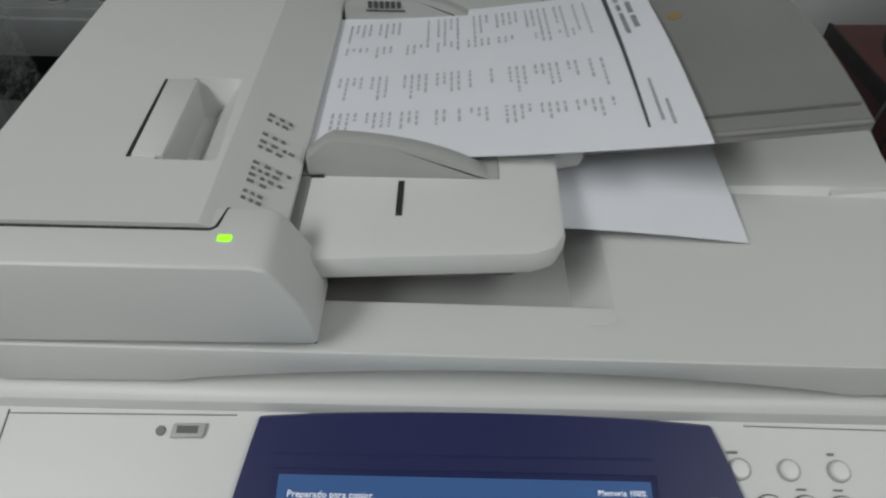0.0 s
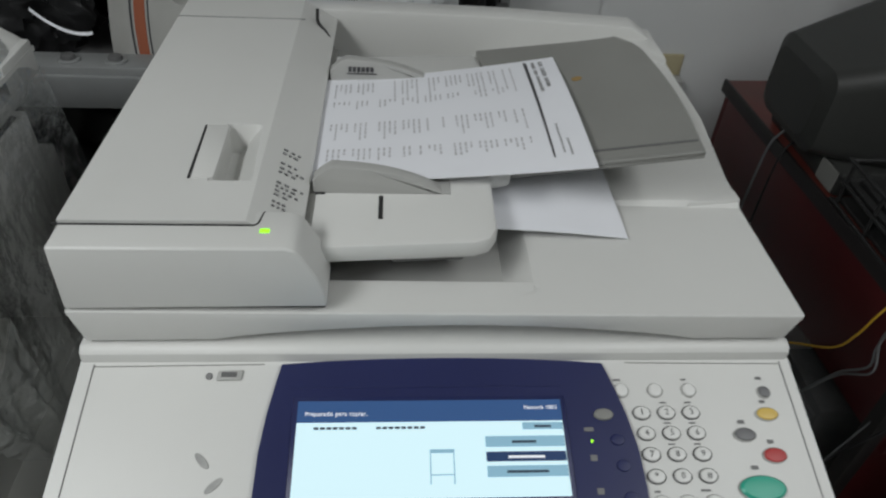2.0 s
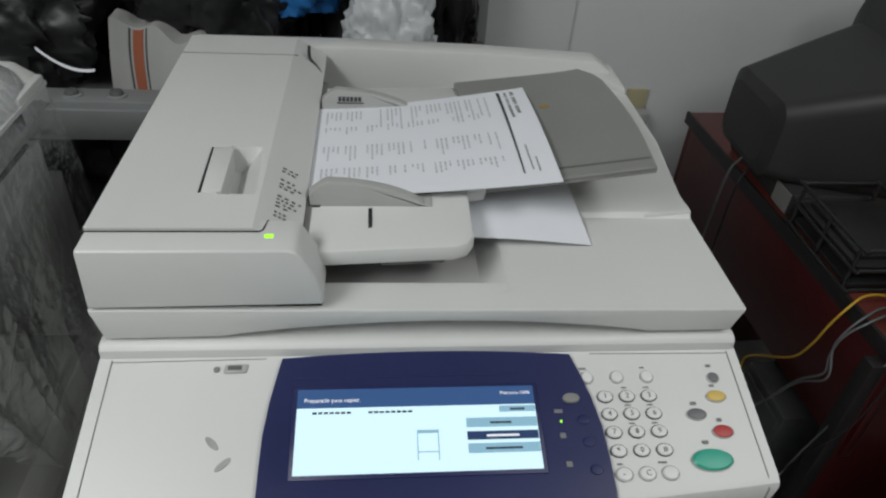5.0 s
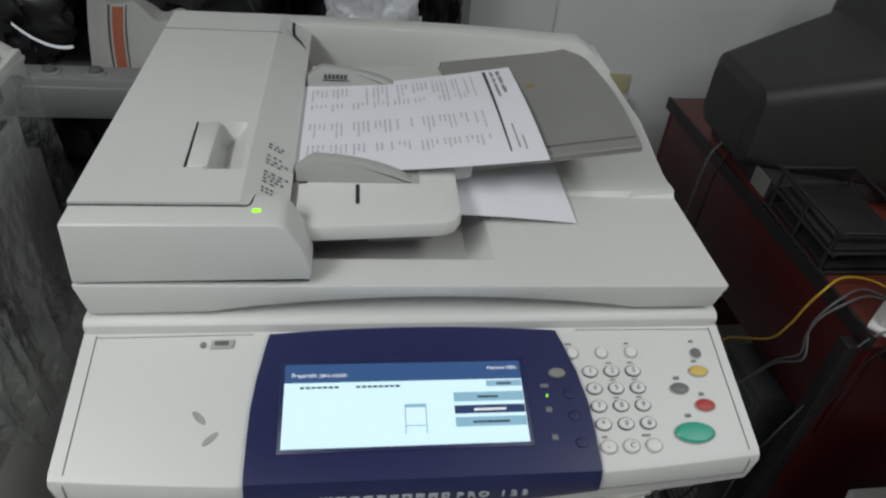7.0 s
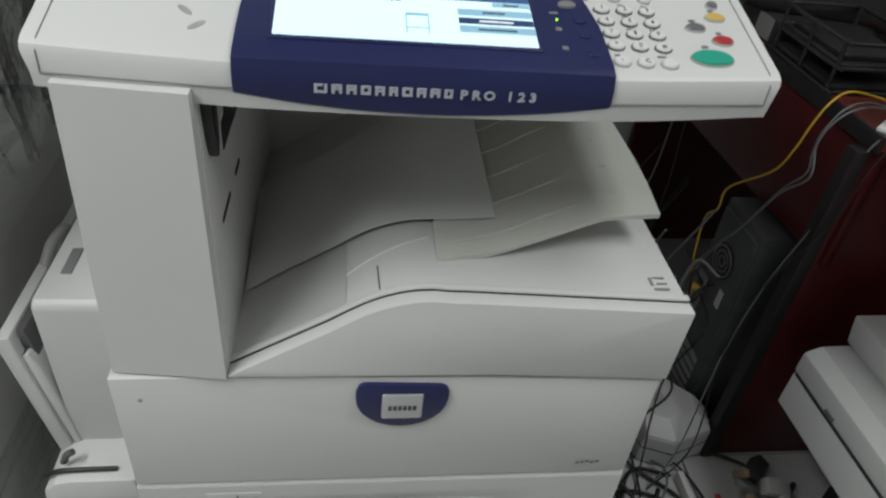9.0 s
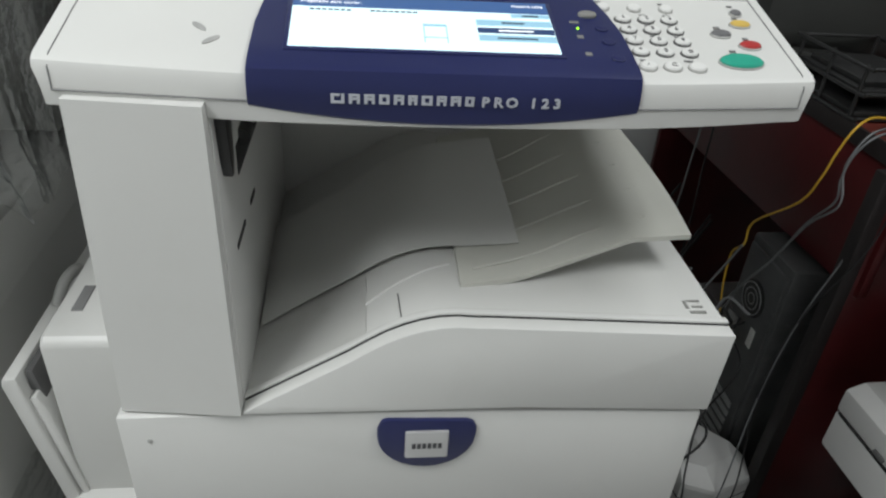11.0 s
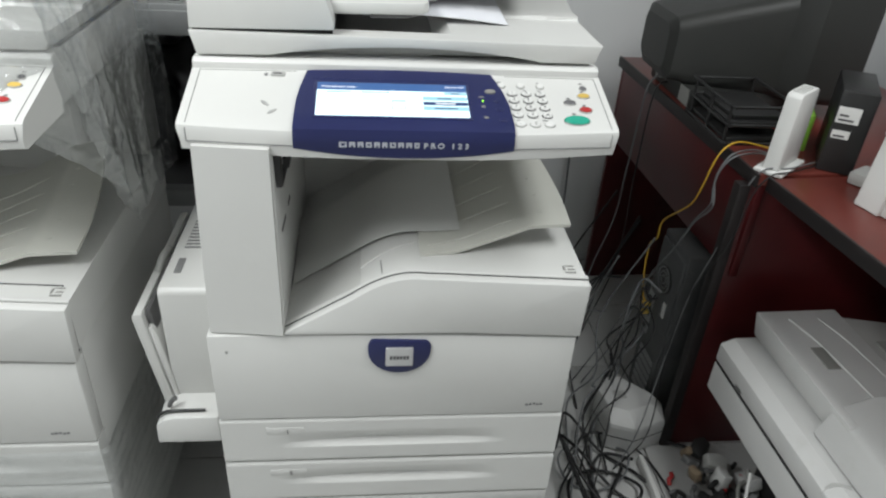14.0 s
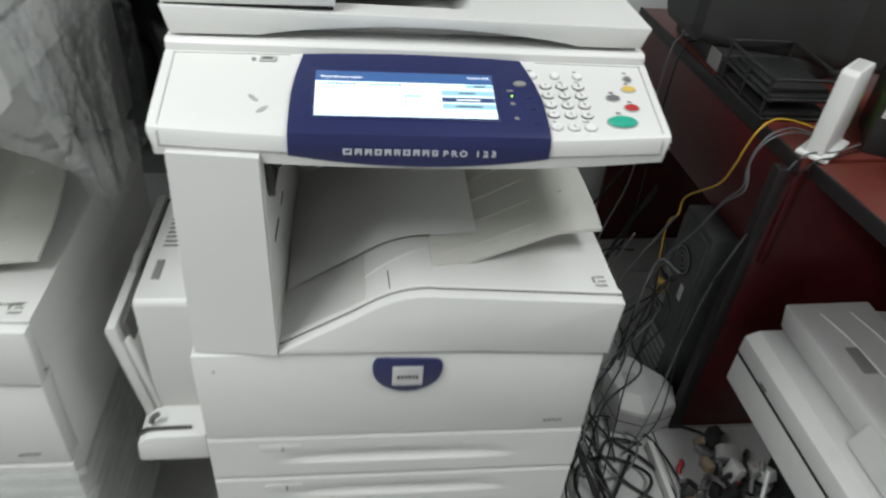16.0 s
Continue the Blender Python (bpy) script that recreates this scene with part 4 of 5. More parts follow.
# ---- desks ----
DZ = 0.845
ROT = Matrix.Translation((0.765, 1.28, 0)) @ Matrix.Rotation(radians(2.2), 4, "Z") @ Matrix.Translation((-0.765, -1.28, 0))
deskA = thing("desk", "mahogany laminate desk with black edging against the wall", "desk", (1.1, 0.85, 0))
part("desktop", moved(box(0.765, 1.5, 0.40, 1.28, DZ - 0.028, DZ, 0.002), ROT), MAHOGTOP, deskA)
part("edging", moved(box(0.757, 0.765, 0.396, 1.284, DZ - 0.03, DZ + 0.002, 0.002), ROT), EDGE, deskA, "black rubber edging")
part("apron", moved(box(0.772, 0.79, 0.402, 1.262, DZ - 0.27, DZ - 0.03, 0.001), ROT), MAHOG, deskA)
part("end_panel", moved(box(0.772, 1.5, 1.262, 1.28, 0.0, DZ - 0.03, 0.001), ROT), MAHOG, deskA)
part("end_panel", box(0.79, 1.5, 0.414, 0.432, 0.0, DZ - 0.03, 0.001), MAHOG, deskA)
part("panel_edge", box(0.764, 0.79, 0.405, 0.434, 0.0, DZ - 0.03, 0.001), EDGE, deskA)
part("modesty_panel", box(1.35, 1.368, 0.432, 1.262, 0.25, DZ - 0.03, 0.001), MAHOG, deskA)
deskB = thing("desk", "mahogany laminate desk with a reddish top and black edging", "desk", (1.3, -0.2, 0))
RB = Matrix.Translation((0.81, 0.38, 0)) @ Matrix.Rotation(radians(5), 4, "Z") @ Matrix.Translation((-0.81, -0.38, 0))
part("desktop", moved(box(0.818, 1.55, -1.0, 0.38, DZ - 0.028, DZ, 0.002), RB), MAHOGTOP, deskB)
part("edging", moved(box(0.81, 0.818, -1.004, 0.384, DZ - 0.03, DZ + 0.002, 0.002), RB), EDGE, deskB, "black rubber edging")
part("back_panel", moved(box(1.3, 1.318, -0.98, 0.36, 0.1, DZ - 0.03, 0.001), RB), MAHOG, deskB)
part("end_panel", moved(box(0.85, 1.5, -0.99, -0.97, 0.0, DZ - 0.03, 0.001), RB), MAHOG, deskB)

# ---- monitor ----
mon = thing("monitor", "bulky charcoal tube monitor seen from behind", "monitor", (1.0, 0.96, DZ))


def ring(x, yc, hy, z0, z1, rr, n=6):
    pts = []
    for cy, cz, a0 in ((hy - rr, z1 - rr, 0), (-hy + rr, z1 - rr, 90), (-hy + rr, z0 + rr, 180), (hy - rr, z0 + rr, 270)):
        for k in range(n):
            a = radians(a0 + 90 * k / (n - 1))
            pts.append((x, yc + cy + rr * math.cos(a), cz + rr * math.sin(a)))
    return pts


MC = 0.955
part("casing", loft([ring(0.725, MC, 0.09, 0.93, 1.05, 0.03), ring(0.740, MC, 0.115, 0.905, 1.07, 0.035), ring(0.820, MC, 0.135, 0.895, 1.095, 0.035), ring(0.920, MC, 0.16, 0.89, 1.125, 0.035), ring(1.005, MC, 0.18, 0.888, 1.15, 0.035), ring(1.020, MC, 0.2, 0.887, 1.185, 0.04), ring(1.050, MC, 0.225, 0.885, 1.235, 0.04), ring(1.140, MC, 0.235, 0.884, 1.255, 0.03), ring(1.190, MC, 0.235, 0.884, 1.255, 0.02)]), CHAR, mon)
part("foot", prism([(0.79, 0.795), (1.07, 0.79), (1.07, 1.11), (0.79, 1.09)], "z", DZ + 0.001, 0.9, 0.008), CHAR, mon)
part("rating_label", box(0.787, 0.7895, 0.802, 0.862, 0.852, 0.896, 0), GREYTRAY, mon, "grey rating label")
part("plug", box(0.775, 0.81, 0.985, 1.02, 0.87, 0.9, 0.005), GREYPL, mon)

# ---- things on the desks ----
org = thing("wire_tray", "black wire letter tray on the desk", "letter tray", (0.9, 0.66, DZ))
for z in (DZ + 0.006, DZ + 0.05, DZ + 0.095):
    part("wire", tube([(0.84, 0.56, z), (0.98, 0.56, z), (0.99, 0.57, z), (0.99, 0.77, z), (0.98, 0.78, z), (0.84, 0.78, z), (0.83, 0.77, z), (0.83, 0.57, z), (0.84, 0.56, z)], 0.004, 6, 3), BLACK, org)
for (x, y) in ((0.832, 0.57), (0.832, 0.67), (0.832, 0.77), (0.985, 0.57), (0.985, 0.77)):
    part("upright", tube([(x, y, DZ), (x, y, DZ + 0.05), (x, y, DZ + 0.1)], 0.004, 6, 2), BLACK, org)
part("tray_plate", box(0.835, 0.985, 0.565, 0.775, DZ + 0.008, DZ + 0.018, 0.002), BLACK, org)
part("tray_plate", box(0.836, 0.984, 0.566, 0.774, DZ + 0.05, DZ + 0.056, 0.002), BLACK, org)
tagged(new("paper_sheaf", finish(box(0.805, 0.935, 0.585, 0.76, DZ + 0.0565, DZ + 0.066, 0.001), "paper_sheaf", BLACK)), "few loose papers in a wire tray", "papers")

org.location.x -= 0.045

rt = thing("router", "white upright network router on the desk edge", "router", (0.89, 0.48, DZ))
TI = Matrix.Translation((0.862, 0.44, DZ)) @ Matrix.Rotation(radians(-50), 4, "Z")
part("casing", moved(prism([(-0.056, 0.012), (-0.05, 0.008), (0.05, 0.008), (0.056, 0.012), (0.05, 0.172), (0.042, 0.18), (-0.04, 0.18), (-0.048, 0.172)], "x", -0.017, 0.017, 0.005), TI), WHITE, rt)
part("foot", moved(box(-0.032, 0.032, -0.066, 0.066, 0.0005, 0.01, 0.004), TI), WHITE, rt)
for k in range(6):
    part("front_vent", moved(box(-0.011, 0.011, -0.032 + 0.011 * k, -0.028 + 0.011 * k, 0.1798, 0.1806, 0), TI), GREYPL, rt)

md = thing("modem", "black modem box with white labels on the desk", "modem", (1.03, 0.5, DZ))
TM = Matrix.Translation((1.02, 0.49, DZ)) @ Matrix.Rotation(radians(-30), 4, "Z")
part("casing", moved(box(-0.037, 0.037, -0.09, 0.09, 0.0, 0.185, 0.005), TM), BLACK, md)
part("label", moved(box(-0.033, 0.012, -0.0925, -0.09, 0.115, 0.15, 0), TM), WHITE, md, "white printed label")
part("label", moved(box(-0.031, 0.004, -0.0925, -0.09, 0.08, 0.098, 0), TM), WHITE, md, "white printed label")
part("label_print", moved(bars([(-0.028, 0.12, 0.03, 0.004), (-0.028, 0.13, 0.018, 0.004), (-0.027, 0.084, 0.022, 0.004)], Matrix.Translation((0, -0.0928, 0)) @ Matrix.Rotation(radians(90), 4, "X")), TM), INK, md)
solo("green_box", moved(box(-0.022, 0.022, -0.03, 0.03, 0.0, 0.09, 0.004), Matrix.Translation((0.965, 0.565, DZ)) @ Matrix.Rotation(radians(-25), 4, "Z")), GREENP, "bright green plastic box beside the modem", "box")
solo("adapter", moved(box(-0.03, 0.04, -0.04, 0.04, 0, 0.03, 0.008), Matrix.Translation((1.02, 0.345, DZ)) @ Matrix.Rotation(radians(30), 4, "Z")), GREYPL, "grey plug adapter on the desk", "adapter")

pr = thing("printer", "white desktop printer with sockets on its back", "printer", (1.1, 0.12, DZ))
TP = Matrix.Translation((0.94, 0.27, DZ)) @ Matrix.Rotation(radians(14), 4, "Z")
part("body", moved(prism([(0.0, 0.0), (0.36, 0.0), (0.36, 0.2), (0.03, 0.24), (0.02, 0.235)], "y", -0.4, 0.0, 0.012, 3), TP), WHITE, pr)
part("lid", moved(prism([(0.025, 0.236), (0.36, 0.203), (0.36, 0.235), (0.04, 0.27)], "y", -0.395, -0.005, 0.01, 3), TP), WHITE, pr)
part("back_frame", moved(prism([(-0.008, 0.0), (0.004, 0.0), (0.0135, 0.155), (0.006, 0.152)], "y", -0.06, 0.0, 0.004), TP), WHITE, pr)
part("back_ledge", moved(prism([(0.0, 0.15), (0.012, 0.15), (0.016, 0.2), (0.006, 0.2)], "y", -0.4, 0.0, 0.004), TP), WHITE, pr)
part("socket_column", moved(prism([(-0.006, 0.0), (0.004, 0.0), (0.0125, 0.135), (0.004, 0.13)], "y", -0.145, -0.095, 0.003), TP), WHITE, pr)
part("power_socket", moved(box(-0.004, 0.004, -0.25, -0.215, 0.035, 0.075, 0.003), TP), BLACK, pr)
part("data_socket", moved(box(-0.0005, 0.008, -0.13, -0.112, 0.1, 0.122, 0.002), TP), BLACK, pr)
part("data_socket", moved(box(-0.0055, 0.006, -0.12, -0.106, 0.03, 0.04, 0.002), TP), BLACK, pr)
part("plug", moved(box(-0.018, 0.004, -0.125, -0.1, 0.058, 0.08, 0.006), TP), WHITE, pr)
part("socket_plate", moved(box(-0.002, 0.004, -0.27, -0.2, 0.012, 0.12, 0.003), TP), WHITE, pr)

ch = thing("office_chair", "dark violet fabric chair back behind the desk", "chair", (1.75, 0.75, 0))
part("backrest", lump((1.62, 0.75, 1.0), (0.07, 0.26, 0.3), 3, 0.08, 4, 1.5, False), PURPLE, ch)
part("seat", lump((1.82, 0.75, 0.5), (0.22, 0.24, 0.06), 5, 0.06, 3, 1.5, False), PURPLE, ch)
part("post", tube([(1.82, 0.75, 0.06), (1.82, 0.75, 0.25), (1.82, 0.75, 0.48)], 0.03, 10, 1), BLACK, ch)
part("back_bar", tube([(1.8, 0.75, 0.46), (1.68, 0.75, 0.5), (1.66, 0.75, 0.8)], 0.02, 8), BLACK, ch)
for k in range(5):
    a = 2 * math.pi * k / 5
    part("foot", tube([(1.82, 0.75, 0.08), (1.82 + 0.12 * math.cos(a), 0.75 + 0.12 * math.sin(a), 0.07), (1.82 + 0.25 * math.cos(a), 0.75 + 0.25 * math.sin(a), 0.025)], 0.022, 8), BLACK, ch)

# ---- wall socket ----
ot = thing("wall_outlet", "beige wall socket with a grey plug", "outlet", (0.655, RY1, 0.85))
part("plate", box(0.62, 0.68, RY1 - 0.01, RY1 - 0.0005, 0.8, 0.866, 0.004), BEIGE, ot)
part("plug", box(0.63, 0.68, RY1 - 0.05, RY1 - 0.01, 0.775, 0.815, 0.008), GREYPL, ot)
solo("cable", tube([(0.655, RY1 - 0.04, 0.78), (0.67, RY1 - 0.05, 0.68), (0.665, RY1 - 0.03, 0.5), (0.66, RY1 - 0.06, 0.2), (0.6, RY1 - 0.12, 0.01)], 0.004, 6), GREYC, "grey power cable hanging from the wall socket", "cable", "cables")

# ---- tower, power unit and floor printer ----
tw = thing("computer_tower", "dusty dark grey computer tower under the desk", "computer", (0.96, 0.525, 0))
part("case", box(0.752, 1.17, 0.505, 0.665, 0.0, 0.56, 0.006), TOWER, tw)
part("rear_plate", box(0.746, 0.754, 0.513, 0.657, 0.03, 0.54, 0.002), TOWER, tw, "dull metal rear plate")
rear = Matrix.Translation((0.746, 0, 0)) @ Matrix.Rotation(radians(-90), 4, "Z") @ Matrix.Rotation(radians(90), 4, "X")
part("fan_grille", disc((-0.59, 0.44), 0.042, 0.042, 0.004, rear, 22), BLACK, tw, "black fan grille")
for k in range(3):
    part("fan_ring", tube([(0.7415, 0.59 + (0.012 + 0.012 * k) * math.cos(a), 0.44 + (0.012 + 0.012 * k) * math.sin(a)) for a in (math.pi * q / 8 for q in range(17))], 0.0012, 5, 1), STEEL, tw)
for k in range(6):
    part("slot_cover", box(0.743, 0.747, 0.535, 0.63, 0.05 + 0.025 * k, 0.067 + 0.025 * k, 0.001), STEEL, tw)
ports = part("port_plate", box(0.7425, 0.747, 0.615, 0.652, 0.235, 0.37, 0.001), STEEL, tw, "steel port plate")
for k in range(5):
    part("port", box(0.7395, 0.743, 0.622, 0.644, 0.245 + 0.024 * k, 0.258 + 0.024 * k, 0.001), (BLACK, GREYPL, BLACK, SHADEPL, BLACK)[k], ports)
part("rating_label", box(0.744, 0.7465, 0.545, 0.562, 0.34, 0.385, 0), WHITE, tw, "white rating label")
part("data_plug", box(0.72, 0.742, 0.622, 0.64, 0.325, 0.337, 0.003), YELB, tw, "small yellow connector")
part("data_plug", box(0.72, 0.742, 0.622, 0.64, 0.297, 0.309, 0.003), YELB, tw, "small yellow connector")

ups_pts = [(0.585, 0.5), (0.6, 0.4), (0.665, 0.375), (0.76, 0.41), (0.775, 0.47), (0.68, 0.57), (0.62, 0.555)]
ups = thing("power_unit", "white plastic power regulator on the floor", "power unit", (0.66, 0.47, 0))


def unit_ring(k, z, dx=0.0, dy=0.0):
    return [(0.67 + dx + (x - 0.67) * k, 0.47 + dy + (y - 0.47) * k, z) for x, y in ups_pts]


part("casing", loft([unit_ring(0.94, 0.0), unit_ring(1, 0.012), unit_ring(1, 0.085), unit_ring(0.97, 0.094), unit_ring(0.78, 0.118, -0.01, 0.02), unit_ring(0.72, 0.121, -0.01, 0.02)]), DUSTY, ups, smooth=15)
part("outlet", box(0.63, 0.665, 0.47, 0.5, 0.1205, 0.123, 0.001), GREYPL, ups)
part("seam", loft([unit_ring(1.003, 0.05), unit_ring(1.003, 0.0535)]), GAP, ups)

fp = thing("floor_printer", "white multifunction printer resting on a box by the desk", "printer", (0.98, 0.0, 0.31))
TF = Matrix.Translation((0.772, 0.305, 0.318)) @ Matrix.Rotation(radians(1), 4, "Z")
part("body", moved(box(0.0, 0.42, -0.72, 0.0, 0.0, 0.085, 0.008, 3), TF), DUSTY, fp)
part("upper_body", moved(prism([(0.0, 0.087), (0.42, 0.087), (0.42, 0.16), (0.03, 0.15), (0.0, 0.135)], "y", -0.72, 0.0, 0.006), TF), DUSTY, fp)
part("scanner_lid", moved(prism([(0.08, 0.155), (0.25, 0.16), (0.262, 0.225), (0.1, 0.222), (0.066, 0.222)], "y", -0.36, 0.005, 0.005), TF), DUSTY, fp)
part("feeder", moved(prism([(0.045, 0.152), (0.42, 0.16), (0.42, 0.255), (0.14, 0.245), (0.07, 0.215)], "y", -0.72, -0.3, 0.01, 3), TF), DUSTY, fp)
for k in range(2):
    part("lid_rib", moved(tube([(0.13 + 0.07 * k, -0.03, 0.2225), (0.15 + 0.07 * k, -0.12, 0.2235), (0.165 + 0.07 * k, -0.29, 0.2225)], 0.003, 6), TF), DUSTY, fp)
part("feeder_tray", moved(prism([(0.25, 0.16), (0.42, 0.15), (0.42, 0.19), (0.268, 0.212)], "y", -0.34, -0.01, 0.004), TF), GREYPL, fp)
part("slot", moved(box(0.12, 0.15, -0.2, -0.13, 0.2215, 0.2245, 0.001), TF), GREYTRAY, fp)
part("slot", moved(box(0.3, 0.36, -0.2, -0.1, 0.19, 0.211, 0.001), TF), GREYTRAY, fp)
part("seam", moved(box(-0.001, 0.002, -0.7, -0.01, 0.0835, 0.0885, 0), TF), GAP, fp)
part("screw", moved(box(-0.003, 0.001, -0.46, -0.445, 0.1, 0.106, 0.001), TF), GAP, fp)
part("screw", moved(box(-0.003, 0.001, -0.53, -0.51, 0.05, 0.065, 0.001), TF), GAP, fp)
part("latch", moved(box(-0.004, 0.001, -0.13, -0.105, 0.092, 0.1, 0.001), TF), SHADEPL, fp)
part("release_lever", moved(tube([(0.0, -0.43, 0.128), (0.02, -0.425, 0.145), (0.045, -0.44, 0.152)], 0.004, 6), TF), GREYPL, fp)
bx = thing("carton", "dark box under a printer by the desk", "carton", (0.95, 0.0, 0))
part("side", box(0.94, 1.18, -0.38, 0.24, 0.0, 0.316, 0.004), BLACK, bx)

rnd = random.Random(21)
scrap_mats = [GREYTRAY, SHADEPL, BLACK, DUSTY, BLACK, STEEL, CARD, SHADEPL, GREYPL, BLACK, REDB, BLACK, GREYTRAY, GREENB, SHADEPL, BLACK, CARD, TOWER, SHADEPL]
for k in range(150):
    x, y = rnd.uniform(0.725, 0.92), rnd.uniform(-0.25, 0.3)
    s = rnd.uniform(0.01, 0.034)
    h = rnd.uniform(0.01, 0.05)
    m = Matrix.Translation((x, y, h * 0.5 + rnd.uniform(0, 0.1) * (x > 0.76))) @ Euler((rnd.uniform(-0.5, 0.5), rnd.uniform(-0.5, 0.5), rnd.uniform(0, 3))).to_matrix().to_4x4()
    mat = scrap_mats[k % len(scrap_mats)]
    s *= 0.45 if mat in (REDB, GREENB) else 1
    if k % 3:
        bm = moved(prism([(-s, -s * 0.5), (s * 0.7, -s * 0.6), (s, s * 0.2), (s * 0.3, s * 0.6), (-s * 0.8, s * 0.5)], "z", -h / 2, h / 2, 0.003), m)
    else:
        bm = moved(tube([(-s * 1.3, 0, 0), (-s * 0.3, s * 0.3, 0.004), (s * 0.5, -s * 0.2, 0.002), (s * 1.3, 0.0, 0)], 0.006, 6, 4), m)
    solo("scrap_part", bm, mat, "loose scrap machine part in the floor clutter", "scrap part", "scrap parts")
solo("white_tube", tube([(0.775, -0.02, 0.03), (0.8, 0.05, 0.12), (0.83, 0.12, 0.215)], 0.0045, 8, 2), WHITE, "white plastic tube standing in the scrap", "tube")
solo("floor_strip", box(0.675, 0.69, -0.3, 0.35, 0.0, 0.03, 0.004), WHITE, "white plastic cable trunking on the floor", "trunking")

solo("crumpled_paper", lump((0.545, 0.01, 0.02), (0.036, 0.026, 0.024), 12, 0.6, 4, 3.2), PAPER, "crumpled white paper on the tile floor", "paper", smooth=25)
solo("white_block", moved(box(-0.025, 0.025, -0.02, 0.02, -0.018, 0.018, 0.004), Matrix.Translation((0.86, 0.05, 0.11)) @ Euler((0.3, 0.2, 0.6)).to_matrix().to_4x4()), WHITE, "white plastic block on the scrap heap", "scrap part")

# ---- cables ----
CL = "cables"
solo("cable", tube([(0.9, 0.5, 0.853), (0.861, 0.53, 0.858), (0.80, 0.525, 0.868), (0.757, 0.505, 0.856), (0.744, 0.51, 0.81), (0.74, 0.52, 0.755), (0.738, 0.55, 0.69), (0.73, 0.65, 0.59), (0.722, 0.645, 0.54), (0.718, 0.672, 0.5), (0.716, 0.66, 0.42), (0.718, 0.64, 0.36), (0.73, 0.631, 0.331)], 0.0023, 8), YELLOWC, "yellow network cable hanging over the desk edge", "cable", CL)
for k in range(2):
    o = 0.012 * k
    solo("cable", tube([(0.875, 0.475 + o, 0.853), (0.83, 0.487 + 1.5 * o, 0.858), (0.765, 0.463 + o, 0.858), (0.744, 0.47 + 0.3 * o, 0.82), (0.742, 0.474, 0.775 + o), (0.742, 0.467 - o, 0.735), (0.738, 0.51 - 0.4 * o, 0.668), (0.725, 0.55, 0.56), (0.705, 0.6 + o, 0.44 - o), (0.67 - o, 0.64 + 2 * o, 0.2), (0.6 - 2 * o, 0.66 + o, 0.008)], 0.0021, 8), GREYC, "grey network cable hanging over the desk edge", "cable", CL)
solo("cable", tube([(0.80, 1.0, 0.885), (0.765, 0.99, 0.87), (0.745, 0.985, 0.82), (0.735, 0.98, 0.6), (0.735, 1.0, 0.4), (0.7, 1.02, 0.2), (0.66, 0.98, 0.008)], 0.0028, 8), GREYC, "grey monitor cable hanging behind the desk", "cable", CL)
solo("cable", tube([(0.80, 0.96, 0.87), (0.765, 0.95, 0.862), (0.748, 0.94, 0.8), (0.742, 0.93, 0.6), (0.73, 0.9, 0.3), (0.66, 0.9, 0.007)], 0.0024, 8), BLACKC, "black power cable hanging behind the desk", "cable", CL)
for k, (a, b) in enumerate((((0.87, 0.41), 0.40), ((0.86, 0.39), 0.37))):
    solo("cable", tube([(a[0] + 0.1, a[1] + 0.05, 0.853), (a[0], a[1], 0.856), (0.805, b, 0.856), (0.782, b + 0.01, 0.8), (0.772, b + 0.02, 0.68), (0.736, 0.43, 0.5), (0.725, 0.44, 0.3), (0.66 + 0.03 * k, 0.36, 0.1), (0.6, 0.32, 0.008)], 0.0018, 8), GREYC if k == 0 else BLACKC, "thin cable running down the desk side", "cable", CL)
rnd = random.Random(8)
for k in range(8):
    cx, cyy = rnd.uniform(0.5, 0.64), rnd.uniform(-0.05, 0.4)
    a, n, rr = rnd.uniform(0, 6.28), rnd.randint(8, 12), rnd.uniform(0.1, 0.18)
    sq, turn, pts = rnd.uniform(0.6, 1.5), rnd.choice((-1, 1)), []
    for i in range(n):
        a += turn * rnd.uniform(0.5, 0.75)
        q = rr * (1 + 0.35 * math.sin(i * 0.7 + k))
        pts.append((0.4 + abs(cx - 0.4 + 0.9 * q * math.cos(a)), cyy + q * sq * math.sin(a) - 0.006 * i, 0.007 + 0.03 * (0.5 + 0.5 * math.sin(i * 1.3 + k)) * (0 < i < n - 1)))
    solo("cable", tube(pts, rnd.choice((0.003, 0.0036, 0.0044)), 8, 9), BLACKC if k % 4 else GREYC, "black power cable tangled on the tile floor" if k % 4 else "grey cable tangled on the tile floor", "cable", CL)
for k in range(5):
    y1 = 0.5 - 0.13 * k
    pts = [(0.35, 0.25 + 0.08 * k, 0.05), (0.42, 0.3 + 0.05 * k, 0.12), (0.5, y1 - 0.02, 0.06), (0.58, y1 - 0.12, 0.012), (0.66, y1 - 0.2, 0.009), (0.7, y1 - 0.3, 0.009), (0.64, y1 - 0.42, 0.009)]
    solo("cable", tube(pts, 0.0042, 8, 9), BLACKC, "black power cable running out from the copier", "cable", CL)
for k in range(8):
    x0, y0 = rnd.uniform(0.5, 0.66), rnd.uniform(0.6, 1.0)
    pts = [(x0 + 0.1, y0 - 0.05, rnd.uniform(0.3, 0.6)), (x0 + rnd.uniform(-0.03, 0.06), y0, 0.25), (x0 - rnd.uniform(0, 0.06), y0 - 0.1, 0.12), (x0 - 0.08, y0 - rnd.uniform(0.1, 0.25), 0.03), (x0 - rnd.uniform(0.05, 0.2), y0 - 0.35, 0.008)]
    solo("cable", tube(pts, rnd.choice((0.0022, 0.003)), 7, 7), BLACKC if k % 3 else GREYC, "cable drooping behind the copier", "cable", CL)

